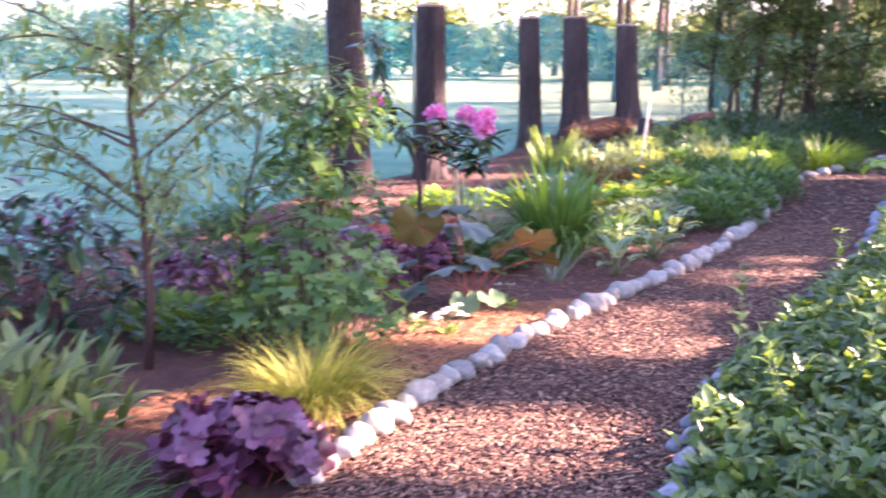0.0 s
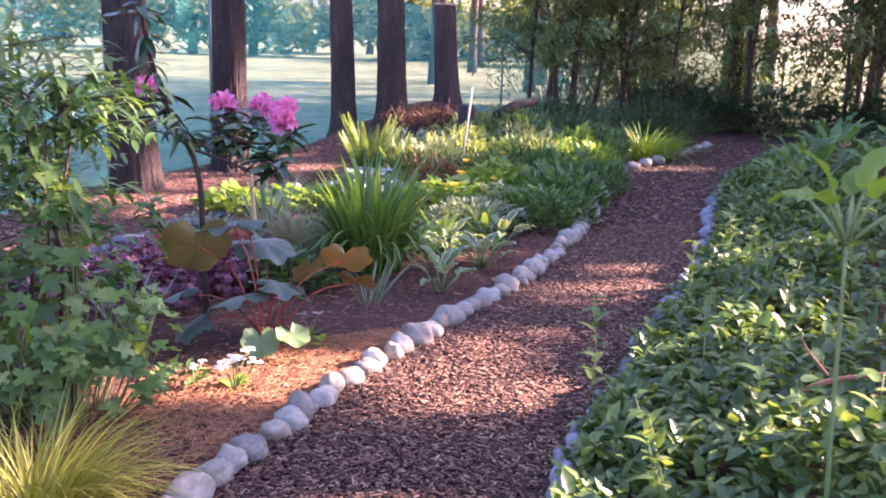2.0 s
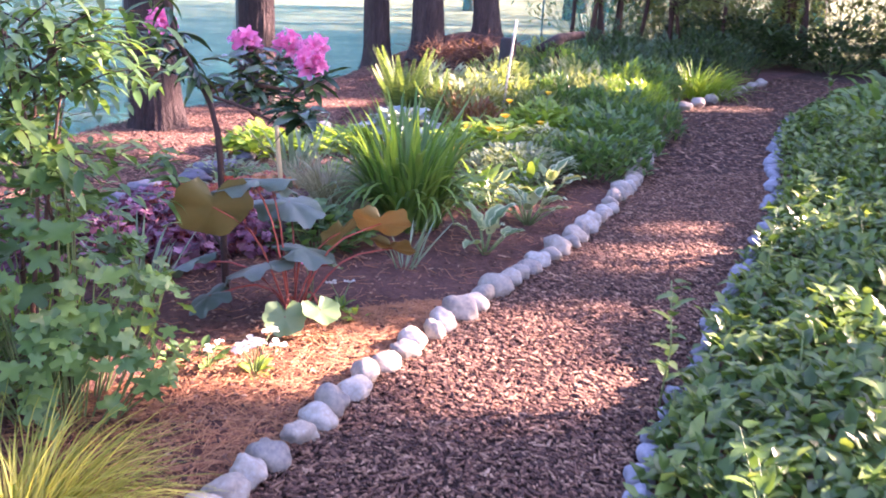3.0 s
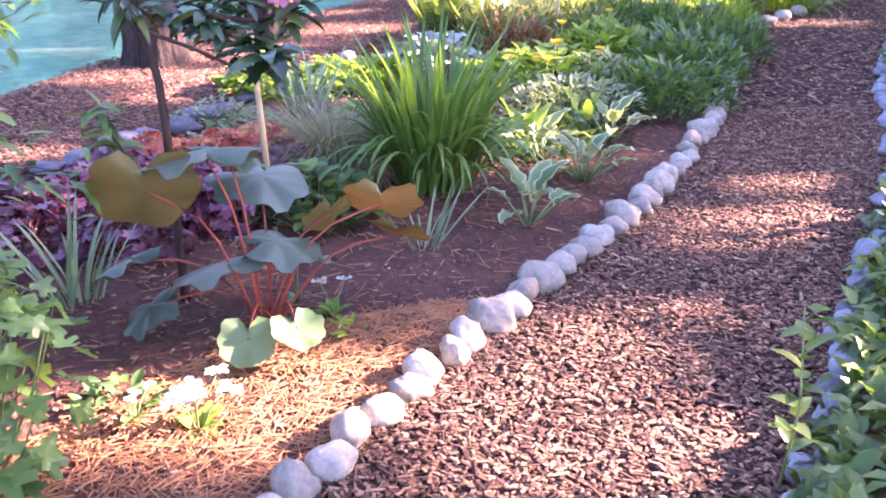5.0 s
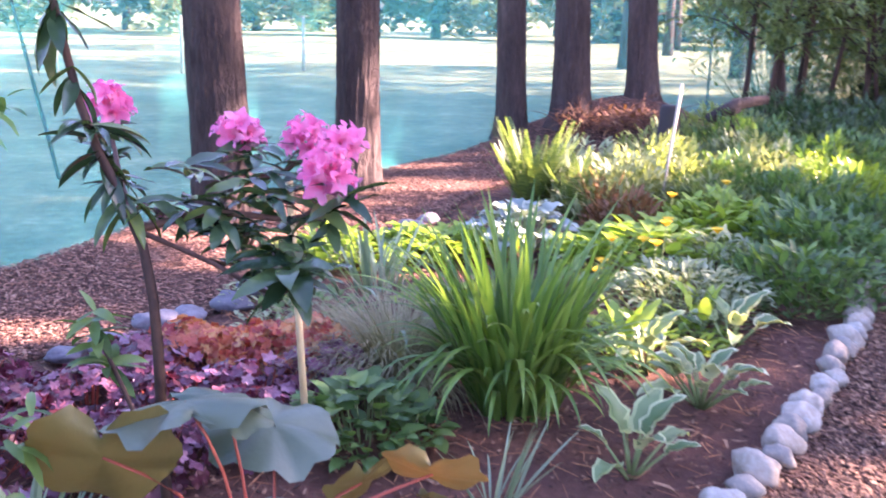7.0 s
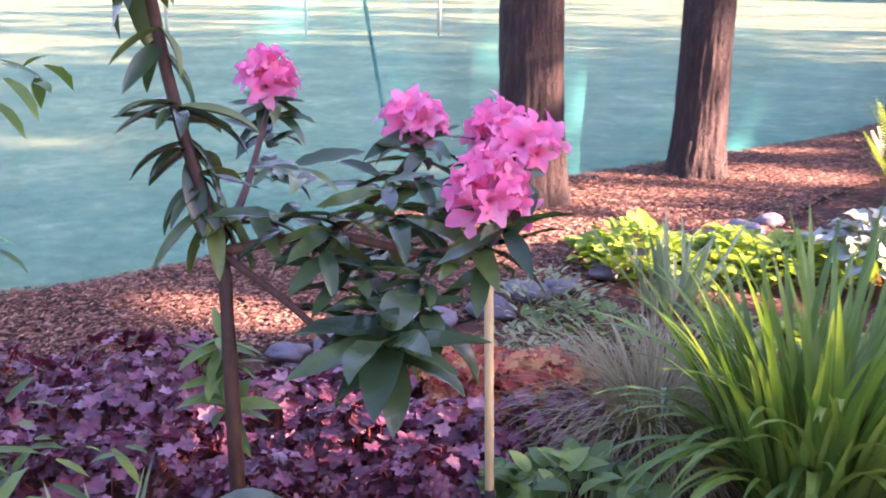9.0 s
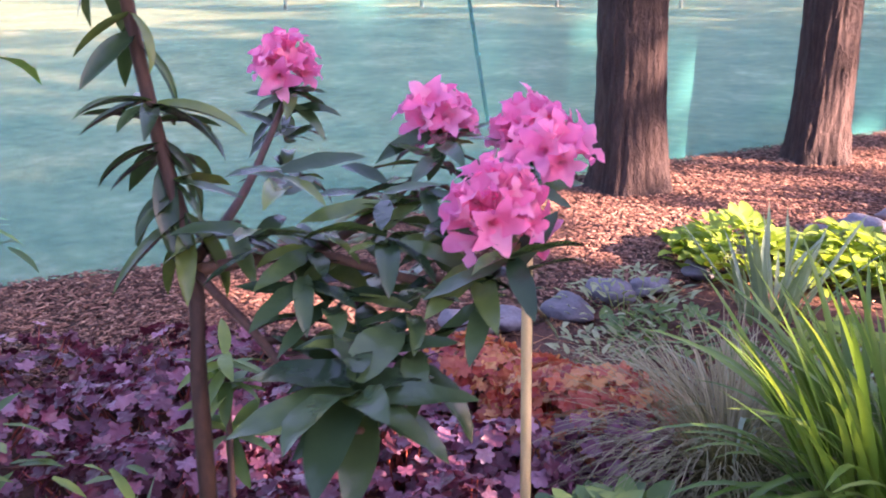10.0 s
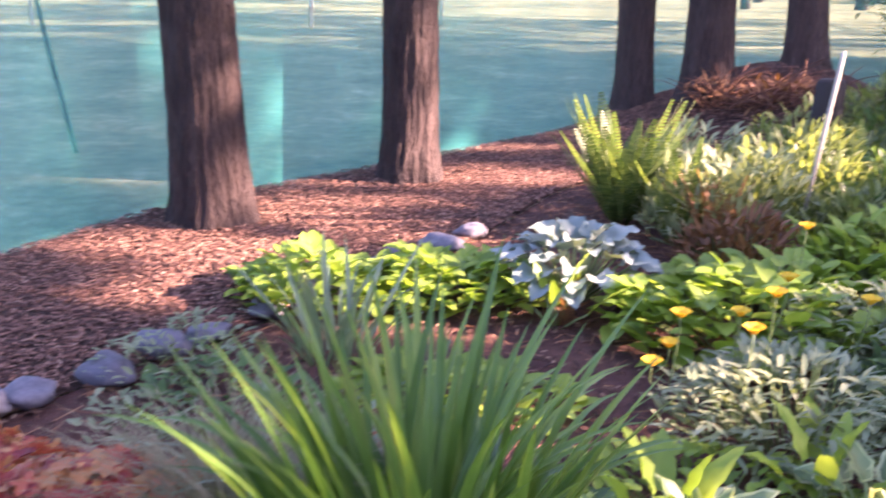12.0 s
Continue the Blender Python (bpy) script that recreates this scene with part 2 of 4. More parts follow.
    redleaf=leafy("red_leaf", [(0.12, 0.02, 0.025), (0.24, 0.05, 0.05), (0.34, 0.1, 0.08)], 0.4, 0.3, 10, tint=(1.6, 0.6, 0.5)),
    hedge=leafy("far_tree_leaf", [(0.10, 0.14, 0.07), (0.16, 0.21, 0.11), (0.24, 0.28, 0.16)], 0.7, 0.3, 2),
)


# ---- mesh tools ----
class Mesher:
    """Collects vertices and faces of one part."""

    def __init__(self):
        self.v, self.f = [], []

    def mesh(self, name, mat, smooth=True):
        me = bpy.data.meshes.new(name)
        me.from_pydata(self.v, [], self.f)
        if smooth:
            me.polygons.foreach_set("use_smooth", [True] * len(me.polygons))
        me.materials.append(mat)
        return me

    def blade(self, p, az, el, length, width, droop, segs=4, prof=None, fold=0.25, wave=0.0, roll=0.0):
        """A leaf: starts at p, rises at el, bends down by droop on its way; prof(s) gives its width."""
        x, y, z = p
        ca, sa = math.cos(az), math.sin(az)
        cr, sr = math.cos(roll), math.sin(roll)
        b = len(self.v)
        step = length / segs
        e = el
        for i in range(segs + 1):
            s = i / segs
            w = 0.5 * width * (prof(s) if prof else math.sin(math.pi * min(1, 0.08 + 0.92 * s)) ** 0.8)
            sx, sy, sz = -sa * cr, ca * cr, sr
            ux, uy, uz = -math.sin(e) * ca, -math.sin(e) * sa, math.cos(e)
            wv = wave * w * math.sin(i * 2.3 + az * 5)
            self.v += [(x + sx * w + ux * (fold * w + wv), y + sy * w + uy * (fold * w + wv), z + sz * w + uz * (fold * w + wv)), (x, y, z),
                       (x - sx * w + ux * (fold * w - wv), y - sy * w + uy * (fold * w - wv), z - sz * w + uz * (fold * w - wv))]
            e = el - droop * ((i + 0.5) / segs) ** 1.5
            x += math.cos(e) * ca * step
            y += math.cos(e) * sa * step
            z += math.sin(e) * step
        for i in range(segs):
            a = b + 3 * i
            self.f += [(a, a + 1, a + 4, a + 3), (a + 1, a + 2, a + 5, a + 4)]

    def disc(self, p, az, tilt, r, lobes=7, depth=0.18, cup=0.15, rings=2, notch=0.5):
        """A round, lobed leaf on its stalk's end."""
        m = Matrix.Translation(p) @ Euler((0, tilt, az)).to_matrix().to_4x4()
        b = len(self.v)
        self.v.append(tuple(m @ Vector((0, 0, 0))))
        n = lobes * 3
        for k in range(1, rings + 1):
            q = k / rings
            for i in range(n):
                a = 2 * math.pi * i / n
                rr = r * q * (1 - (depth if i % 3 == 0 else 0.0) * q) * (1 - notch * q * math.exp(-((a - math.pi) / 0.35) ** 2))
                self.v.append(tuple(m @ Vector((rr * math.cos(a), rr * math.sin(a), cup * r * q * q * (1 if i % 3 else 0.6) + 0.10 * r * q * q * math.sin(5 * a + az * 3 + p[0] * 40)))))
        for i in range(n):
            j = (i + 1) % n
            self.f.append((b, b + 1 + i, b + 1 + j))
            for k in range(rings - 1):
                o = b + 1 + k * n
                self.f.append((o + i, o + n + i, o + n + j, o + j))

    def tube(self, pts, radii, sides=6, cap=True):
        b = len(self.v)
        pts = [Vector(p) for p in pts]
        for i, p in enumerate(pts):
            d = (pts[min(i + 1, len(pts) - 1)] - pts[max(i - 1, 0)]).normalized()
            u = d.orthogonal() if abs(d.z) < 0.9 else Vector((1, 0, 0)) - d * d.x
            u.normalize()
            w = d.cross(u)
            for k in range(sides):
                a = 2 * math.pi * k / sides
                self.v.append(tuple(p + (u * math.cos(a) + w * math.sin(a)) * radii[i]))
        for i in range(len(pts) - 1):
            for k in range(sides):
                j = (k + 1) % sides
                o = b + i * sides
                self.f.append((o + k, o + j, o + sides + j, o + sides + k))
        if cap:
            self.f.append(tuple(b + k for k in reversed(range(sides))))
            self.f.append(tuple(b + (len(pts) - 1) * sides + k for k in range(sides)))

    def chip(self, p, az, tilt, l, w, h):
        m = Matrix.Translation(p) @ Euler((tilt, tilt * 0.7, az)).to_matrix().to_4x4()
        b = len(self.v)
        for z in (0, h):
            k = 1.0 if z == 0 else 0.85
            for sx, sy in ((-1, -0.8), (1, -1), (0.9, 1), (-1, 0.7)):
                self.v.append(tuple(m @ Vector((sx * l / 2 * k, sy * w / 2 * k, z))))
        self.f += [(b + 4, b + 5, b + 6, b + 7), (b, b + 1, b + 5, b + 4), (b + 1, b + 2, b + 6, b + 5), (b + 2, b + 3, b + 7, b + 6), (b + 3, b, b + 4, b + 7)]


def part(name, data, material, parent, label=""):
    """Links one mesh under a thing or a part."""
    me = data if isinstance(data, bpy.types.Mesh) else data.mesh(name, material)
    ob = new(name, me)
    ob.parent = parent
    if label:
        tagged(ob, label)
    return ob


def thing(name, at, label, category, group="", kind=""):
    ob = new(name)
    ob.location = at
    ob.empty_display_size = 0.1
    return tagged(ob, label, category, group, kind)


def solid(name, data, material, label, category, group="", kind="", at=(0, 0, 0)):
    ob = new(name, data if isinstance(data, bpy.types.Mesh) else data.mesh(name, material))
    ob.location = at
    return tagged(ob, label, category, group, kind)


strap = lambda s: min(1.0, 0.55 + 1.6 * s) * (1 - s ** 3.0) ** 0.8 + 0.01
lance = lambda s: math.sin(math.pi * (0.06 + 0.94 * s) ** 0.85) ** 0.75 + 0.01
ovate = lambda s: math.sin(math.pi * (0.05 + 0.95 * s) ** 0.62) ** 0.7 + 0.01
petal = lambda s: (0.30 + 1.15 * min(s, 0.62)) * math.sqrt(max(0.0, 1 - (max(0.0, s - 0.62) / 0.38) ** 2.2)) + 0.01
funnel = lambda s: (0.35 + 0.65 * min(1.0, s / 0.55)) * max(0.0, 1 - max(0.0, (s - 0.5) / 0.5) ** 1.7) ** 0.8 + 0.01
R = random.Random(11)
U = R.uniform


def curve(pts, n):
    """n points along a smooth line through pts, evenly spaced."""
    P = [Vector((*p, 0)) if len(p) == 2 else Vector(p) for p in pts]
    P = [2 * P[0] - P[1]] + P + [2 * P[-1] - P[-2]]
    fine = []
    for i in range(1, len(P) - 2):
        for k in range(20):
            s = k / 20
            a, b, c, d = P[i - 1:i + 3]
            fine.append(0.5 * ((2 * b) + (c - a) * s + (2 * a - 5 * b + 4 * c - d) * s * s + (3 * b - a - 3 * c + d) * s ** 3))
    fine.append(P[-2])
    acc = [0]
    for i in range(1, len(fine)):
        acc.append(acc[-1] + (fine[i] - fine[i - 1]).length)
    out, j = [], 0
    for k in range(n):
        t = acc[-1] * k / (n - 1)
        while j < len(acc) - 2 and acc[j + 1] < t:
            j += 1
        s = (t - acc[j]) / max(1e-9, acc[j + 1] - acc[j])
        out.append(fine[j].lerp(fine[j + 1], s))
    return out


def ground_z(x, y):
    """Gentle swell of the ground, higher round the far trunks."""
    return 0.58 * math.exp(-(((x - 2.5) / 1.1) ** 2 + ((y - 13.7) / 1.4) ** 2))


# ---- ground, path, fence, field ----
LEFT = [(-0.9, -6), (-0.85, 0.0), (-0.75, 1.6), (-0.62, 2.5), (-0.40, 3.06), (-0.07, 3.75), (0.52, 4.75), (1.08, 5.52), (1.76, 6.39), (2.2, 7.1), (2.72, 8.05), (3.3, 9.2), (4.15, 10.9), (4.7, 11.6), (5.35, 12.3), (7.2, 14.5), (10.5, 17.5)]
RIGHT = [(0.6, -6), (0.56, 0.0), (0.6, 1.4), (0.72, 2.4), (0.94, 3.15), (1.31, 3.98), (1.78, 4.72), (2.55, 5.9), (3.25, 6.95), (3.95, 8.2), (4.67, 9.63), (5.5, 10.8), (6.6, 12.0), (8.5, 13.9), (11.5, 16.4)]
FENCE = [(-5.2, 2.0), (-3.9, 5.0), (-2.77, 6.92), (-2.3, 7.55), (-1.75, 8.9), (-1.41, 9.95), (-0.6, 11.29), (0.25, 12.57), (0.93, 13.55), (2.0, 15.2), (4.2, 17.2), (7.5, 19.2), (11.5, 20.6)]
BACK = [(-3.0, 3.0), (-2.2, 5.0), (-1.4, 6.75), (-0.75, 7.45), (-0.5, 7.9), (-0.25, 8.35), (0.1, 9.0), (0.45, 9.8), (0.9, 11.2), (2.0, 12.2), (4.1, 13.6), (6.9, 16.0)]


def strip(name, a, b, n, m, z, material, label, category):
    """A sheet between two lines."""
    A, B = curve(a, n), curve(b, n)
    me = Mesher()
    for p, q in zip(A, B):
        for k in range(m + 1):
            c = p.lerp(q, k / m)
            edge = 0.008 if k in (0, m) else 0.0
            me.v.append((c.x, c.y, ground_z(c.x, c.y) + z + 0.012 * noise.noise((c.x * 2.3, c.y * 2.3, 3.0)) - edge))
    for i in range(n - 1):
        for k in range(m):
            o = i * (m + 1) + k
            me.f.append((o, o + m + 1, o + m + 2, o + 1))
    return solid(name, me, material, label, category, kind="structure")


gm = Mesher()
gx = [-1500, -600, -200, -90, -45, -25] + [-15 + 0.9 * i for i in range(42)] + [30, 45, 90, 200, 600, 1500]
gy = [-1500, -400, -90, -30] + [-12 + 0.9 * i for i in range(46)] + [35, 45, 60, 90, 200, 600, 1500]
for y in gy:
    for x in gx:
        far = 0.10 * noise.noise((x * 0.15, y * 0.15, 0.3)) if abs(x) < 60 and abs(y) < 80 and (x < -6 or y > 22) else 0.0
        gm.v.append((x, y, -0.03 + ground_z(x, y) + far))
for j in range(len(gy) - 1):
    for i in range(len(gx) - 1):
        o = j * len(gx) + i
        gm.f.append((o, o + 1, o + len(gx) + 1, o + len(gx)))
solid("ground", gm, M["grass"], "rough grass field with dry bare patches", "ground", kind="structure")

strip("path", LEFT, RIGHT, 160, 8, 0.012, M["mulch"], "garden path covered with reddish brown bark chips", "path")
strip("planting_bed", BACK, LEFT, 120, 16, 0.006, M["soil"], "planting bed of red-brown soil and pine straw", "soil")
strip("mulch_border", FENCE, BACK, 120, 10, 0.01, M["mulch"], "bark mulch strip between bed and net fence", "ground")
strip("shade_bed", RIGHT, [(14, -6), (14, 0), (13, 5), (14, 10), (18, 14)], 90, 30, 0.006, M["soil"], "dark soil bed beside the path", "soil")


def inside_strip(a, b, n, count, fn, zbase):
    A, B = curve(a, n), curve(b, n)
    for _ in range(count):
        s = U(0, n - 1.001)
        i = int(s)
        p, q = A[i].lerp(A[i + 1], s - i), B[i].lerp(B[i + 1], s - i)
        c = p.lerp(q, U(0.0, 1.0))
        fn(c.x, c.y, ground_z(c.x, c.y) + zbase)


def scatter_chips(name, a, b, count, big, label, material=None, flat=0.2):
    me = Mesher()
    inside_strip(a, b, 120, count, lambda x, y, z: me.chip((x, y, z + U(0, 0.012)), U(0, 6.3), R.gauss(0, flat), big * U(0.4, 1.2) * (2.2 if U(0, 1) < 0.18 else 1.0), big * U(0.25, 0.6), U(0.0015, 0.004)), 0.014)
    return solid(name, me.mesh(name, material or M["chip"], False), None, label, "bark chips", kind="stuff")


scatter_chips("path_chips", LEFT[3:11], RIGHT[3:10], 46000, 0.023, "loose reddish brown bark chips on the path")
scatter_chips("far_path_chips", LEFT[10:16], RIGHT[9:14], 6000, 0.045, "loose bark chips on the far path")
scatter_chips("border_chips", FENCE[1:11], BACK[1:11], 76000, 0.024, "loose bark chips in front of the net fence", M["border_chip"])
straw = Mesher()
inside_strip(BACK[2:9], LEFT[4:11], 120, 2500, lambda x, y, z: straw.chip((x, y, z + U(0, 0.01)), U(0, 6.3), R.gauss(0, 0.2), U(0.04, 0.12), U(0.0018, 0.004), 0.002), 0.012)
inside_strip([(-1.4, 3.6), (0.0, 5.15), (0.75, 5.5)], LEFT[4:8], 60, 8000, lambda x, y, z: straw.chip((x, y, z + U(0, 0.012)), U(0, 6.3), R.gauss(0, 0.2), U(0.04, 0.12), U(0.0018, 0.004), 0.002), 0.012)
solid("pine_straw", straw, M["needle"], "fallen orange-brown pine needles on the bed", "pine straw", kind="stuff")
scatter_chips("bed_chips", BACK[2:10], LEFT[4:12], 9000, 0.022, "crumbs of bark and soil on the bed")


def stone_mesh(seed, sx, sy, sz):
    bm = bmesh.new()
    bmesh.ops.create_icosphere(bm, subdivisions=3, radius=1.0)
    for v in bm.verts:
        d = v.co.normalized()
        k = 1 + 0.34 * noise.noise(d * 1.3 + Vector((seed * 7.1, 0, 0))) + 0.06 * noise.noise(d * 3.5 + Vector((0, seed * 3.3, 0)))
        v.co = Vector((d.x * sx * k, d.y * sy * k, d.z * sz * k))
    me = bpy.data.meshes.new("stone")
    bm.to_mesh(me)
    bm.free()
    me.polygons.foreach_set("use_smooth", [True] * len(me.polygons))
    return me


def stone_row(line, spacing, size, mat, label, group, jitter=0.02, sink=0.42, flat=1.0):
    meshes = []
    for i in range(9):
        me = stone_mesh(i + len(line) * 3.7, size * U(0.95, 1.3), size * U(0.75, 1.0), size * U(0.62, 0.9) * flat)
        me.materials.append(mat)
        meshes.append(me)
    L = sum(((Vector(line[i + 1]) - Vector(line[i])).length for i in range(len(line) - 1)))
    for c in curve(line, int(L / spacing)):
        k = U(0.75, 1.15)
        ob = new("edging_stone", R.choice(meshes))
        ob.matrix_world = pose(c.x + U(-jitter, jitter), c.y + U(-jitter, jitter), ground_z(c.x, c.y) + 0.02 + size * sink * k, U(-14, 14), U(-14, 14), U(0, 360)) @ Matrix.Scale(k, 4)
        tagged(ob, label, "stone", group)


stone_row([(-0.42, 3.0), (-0.07, 3.75), (0.52, 4.75), (1.08, 5.52), (1.76, 6.39), (2.2, 7.1), (2.72, 8.05), (3.3, 9.2)], 0.124, 0.064, M["stone"], "rounded pale grey cobble edging the bark path", "path edging stones")
stone_row([(4.15, 10.95), (4.7, 11.6), (5.35, 12.3), (6.4, 13.5)], 0.36, 0.095, M["stone"], "pale grey cobble edging the far path", "far edging stones")
stone_row([(0.76, 2.5), (0.94, 3.15), (1.31, 3.98), (1.78, 4.72), (2.55, 5.9), (3.25, 6.95), (4.67, 9.63), (5.5, 10.8)], 0.115, 0.052, M["slate"], "bluish grey cobble half hidden under ground cover", "shade bed stones", 0.035)
stone_row([(-1.0, 7.1), (-0.64, 7.58), (-0.47, 7.89), (-0.32, 8.21), (-0.1, 8.7), (0.1, 9.2), (0.42, 9.8)], 0.21, 0.095, M["darkstone"], "flat dark grey stone at the back of the bed", "bed edging stones", 0.06, 0.2, 0.6)

# net fence
fence = thing("net_fence", (0, 0, 0), "teal green shade net fence on thin posts", "fence")
fl = curve(FENCE, 90)
nm = Mesher()
for i, p in enumerate(fl):
    for k in range(9):
        z = k / 8
        b = 0.05 * noise.noise((p.x * 0.9, p.y * 0.9, z * 2.0))
        nm.v.append((p.x - 0.06 + b, p.y + 0.03 + b * 0.5, ground_z(p.x, p.y) - 0.02 + z * 1.9 + (0.03 * noise.noise((p.x, p.y, 9.0)) if k == 8 else 0)))
for i in range(len(fl) - 1):
    for k in range(8):
        o = i * 9 + k
        nm.f.append((o, o + 9, o + 10, o + 1))
part("netting", nm, M["net"], fence, "sagging see-through teal netting")
for x, y in ((-4.9, 2.6), (-3.3, 6.1), (-1.3, 10.25), (-0.42, 11.62), (1.05, 13.95), (2.15, 15.5), (4.3, 17.4), (7.6, 19.35)):
    pm = Mesher()
    pm.tube([(x, y, -0.05), (x, y, ground_z(x, y) + 1.95)], [0.018, 0.018], 8)
    part("post", pm, M["steel"], fence)


# ---- trunks ----
def bark_trunk(name, x, y, r, h, label, lean=(0, 0), z0=None, rings=52, sides=104, flare=0.24, seed=0.0):
    z0 = ground_z(x, y) if z0 is None else z0
    root = thing(name, (x, y, z0), label, "tree trunk", "topped pine trunks")
    me = Mesher()
    for i in range(rings + 1):
        s = i / rings
        z = -0.06 + (h + 0.06) * s ** 1.3
        rr = r * (1 + flare * math.exp(-z / 0.16)) * (1 - 0.12 * z / h)
        for k in range(sides):
            a = 2 * math.pi * k / sides
            d = Vector((math.cos(a), math.sin(a), 0))
            ridge = noise.noise(Vector((d.x * 4.5 + seed, d.y * 4.5, z * 0.9))) * 0.05 + min(0.30, abs(noise.noise(Vector((d.x * 9 + seed, d.y * 9, z * 1.6))))) * 0.26 - 0.06 + 0.03 * noise.noise(Vector((d.x * 16, d.y * 16 + seed, z * 9)))
            q = rr * (1 + ridge + 0.10 * math.exp(-z / 0.2) * math.cos(5 * a + seed))
            me.v.append((d.x * q + lean[0] * z, d.y * q + lean[1] * z, z))
    for i in range(rings):
        for k in range(sides):
            j = (k + 1) % sides
            me.f.append((i * sides + k, i * sides + j, (i + 1) * sides + j, (i + 1) * sides + k))
    part("trunk", me, M["bark"], root)
    if h < 4:
        cm = Mesher()
        cm.tube([(lean[0] * h, lean[1] * h, h - 0.02), (lean[0] * h, lean[1] * h, h + 0.012)], [r * 0.9, r * 0.86], 24)
        part("cut_top", cm, M["cutwood"], root, "sawn flat top")
    return root


LT = "dark furrowed pine trunk sawn off above head height"
bark_trunk("topped_pine", -1.0, 9.82, 0.205, 2.08, LT, (-0.03, 0), seed=1.0)
bark_trunk("topped_pine", -0.2, 11.08, 0.185, 2.04, LT, (0.0, 0), seed=2.3)
bark_trunk("topped_pine", 1.22, 13.8, 0.168, 1.85, LT, (-0.04, 0), seed=3.1)
bark_trunk("topped_pine", 1.8, 13.25, 0.195, 1.64, LT, (-0.03, 0), seed=4.7)
bark_trunk("topped_pine", 2.62, 13.7, 0.165, 1.33, LT, (-0.06, 0), seed=5.9)


# gaps in the tree crowns through which the low sun reaches these spots: x, y, z, half width
SUNNY = [Vector(s) for s in ((0.05, 3.35, 0, 0.26), (0.15, 4.89, 0, 0.2), (1, 5.05, 0, 0.14), (4.72, 11.4, 0, 0.2), (-0.85, 9.3, 0, 0.24), (-0.82, 9.74, 0.78, 0.06), (-0.82, 9.74, 0.2, 0.05), (1.25, 5.33, 0, 0.13), (1.9, 13.05, 0.4, 0.2),
         (-0.03, 10.98, 0.25, 0.13), (-0.03, 10.98, 0.95, 0.07), (0.33, 11.26, 0, 0.2), (1.21, 10.26, 0.7, 0.28), (1.74, 10.08, 0.55, 0.3), (2.5, 10.4, 0.6, 0.22),
         (1.62, 8.59, 0.35, 0.26), (0.19, 8.79, 0.25, 0.26), (0.17, 8.24, 0.1, 0.1), (1.42, 7.23, 0.15, 0.18),
         (2.3, 4.6, 0.4, 0.22), (1.75, 3.49, 0.4, 0.16), (3.2, 6.2, 0.4, 0.22), (-0.51, 3.79, 0.25, 0.16), (-0.6, 4.6, 1.0, 0.16), (0.07, 6.5, 0.35, 0.07),
         (-0.41, 5.99, 1.35, 0.09), (2.24, 5.97, 0, 0.06), (2.57, 6.64, 0, 0.06), (1.79, 12.38, 0.7, 0.1), (3.71, 10.88, 0.5, 0.25), (5.1, 12.4, 0.4, 0.3), (1.6, 7.86, 0.3, 0.14), (-1.42, 7.35, 0, 0.12))]


def sunny(p):
    """Whether p lies in one of the gaps."""
    for s in SUNNY:
        d = Vector((p[0] - s.x, p[1] - s.y, p[2] - s.z))
        a = d.dot(_sd)
        if a > 0.8 and d.length_squared - a * a < (s.w + 0.10) ** 2:
            return True
    return False


def pine(x, y, r, h, crown=True, seed=0, low=0.45):
    rr = random.Random(seed)
    root = thing("pine_tree", (x, y, 0), "tall pine with bare grey-brown trunk and open crown", "tree", "pines of the wood")
    t = Mesher()
    n = 9
    pts = [(0.25 * math.sin(i * 0.9 + seed) * i / n, 0.25 * math.cos(i * 1.3 + seed) * i / n, h * i / n - 0.05) for i in range(n + 1)]
    t.tube(pts, [r * (1 - 0.75 * i / n) * (1.25 if i == 0 else 1) for i in range(n + 1)], 12)
    part("trunk", t, M["bark"], root)
    if crown:
        b, c = Mesher(), Mesher()
        for k in range(34):
            s = rr.uniform(low, 0.98)
            az = rr.uniform(0, 6.3)
            ln = h * 0.20 * (1.15 - s) * rr.uniform(0.7, 1.4) + 0.5
            z = h * s
            e = Vector((math.cos(az) * ln, math.sin(az) * ln, z + rr.uniform(-0.2, 0.5)))
            b.tube([(0, 0, z), tuple(Vector((0, 0, z)).lerp(e, 0.5) + Vector((0, 0, 0.1))), tuple(e)], [0.05, 0.035, 0.012], 5)
            for _ in range(26):
                q = Vector((0, 0, z)).lerp(e, rr.uniform(0.35, 1.05)) + Vector([rr.gauss(0, 0.28) for _ in range(3)])
                if sunny(q + Vector((x, y, 0))):
                    continue
                for _ in range(3):
                    c.blade(q, rr.uniform(0, 6.3), rr.uniform(-0.3, 1.0), rr.uniform(0.2, 0.42), rr.uniform(0.05, 0.10), 0.4, 2)
        part("limbs", b, M["bark"], root)
        part("crown", c, M["pine"], root)
    return root


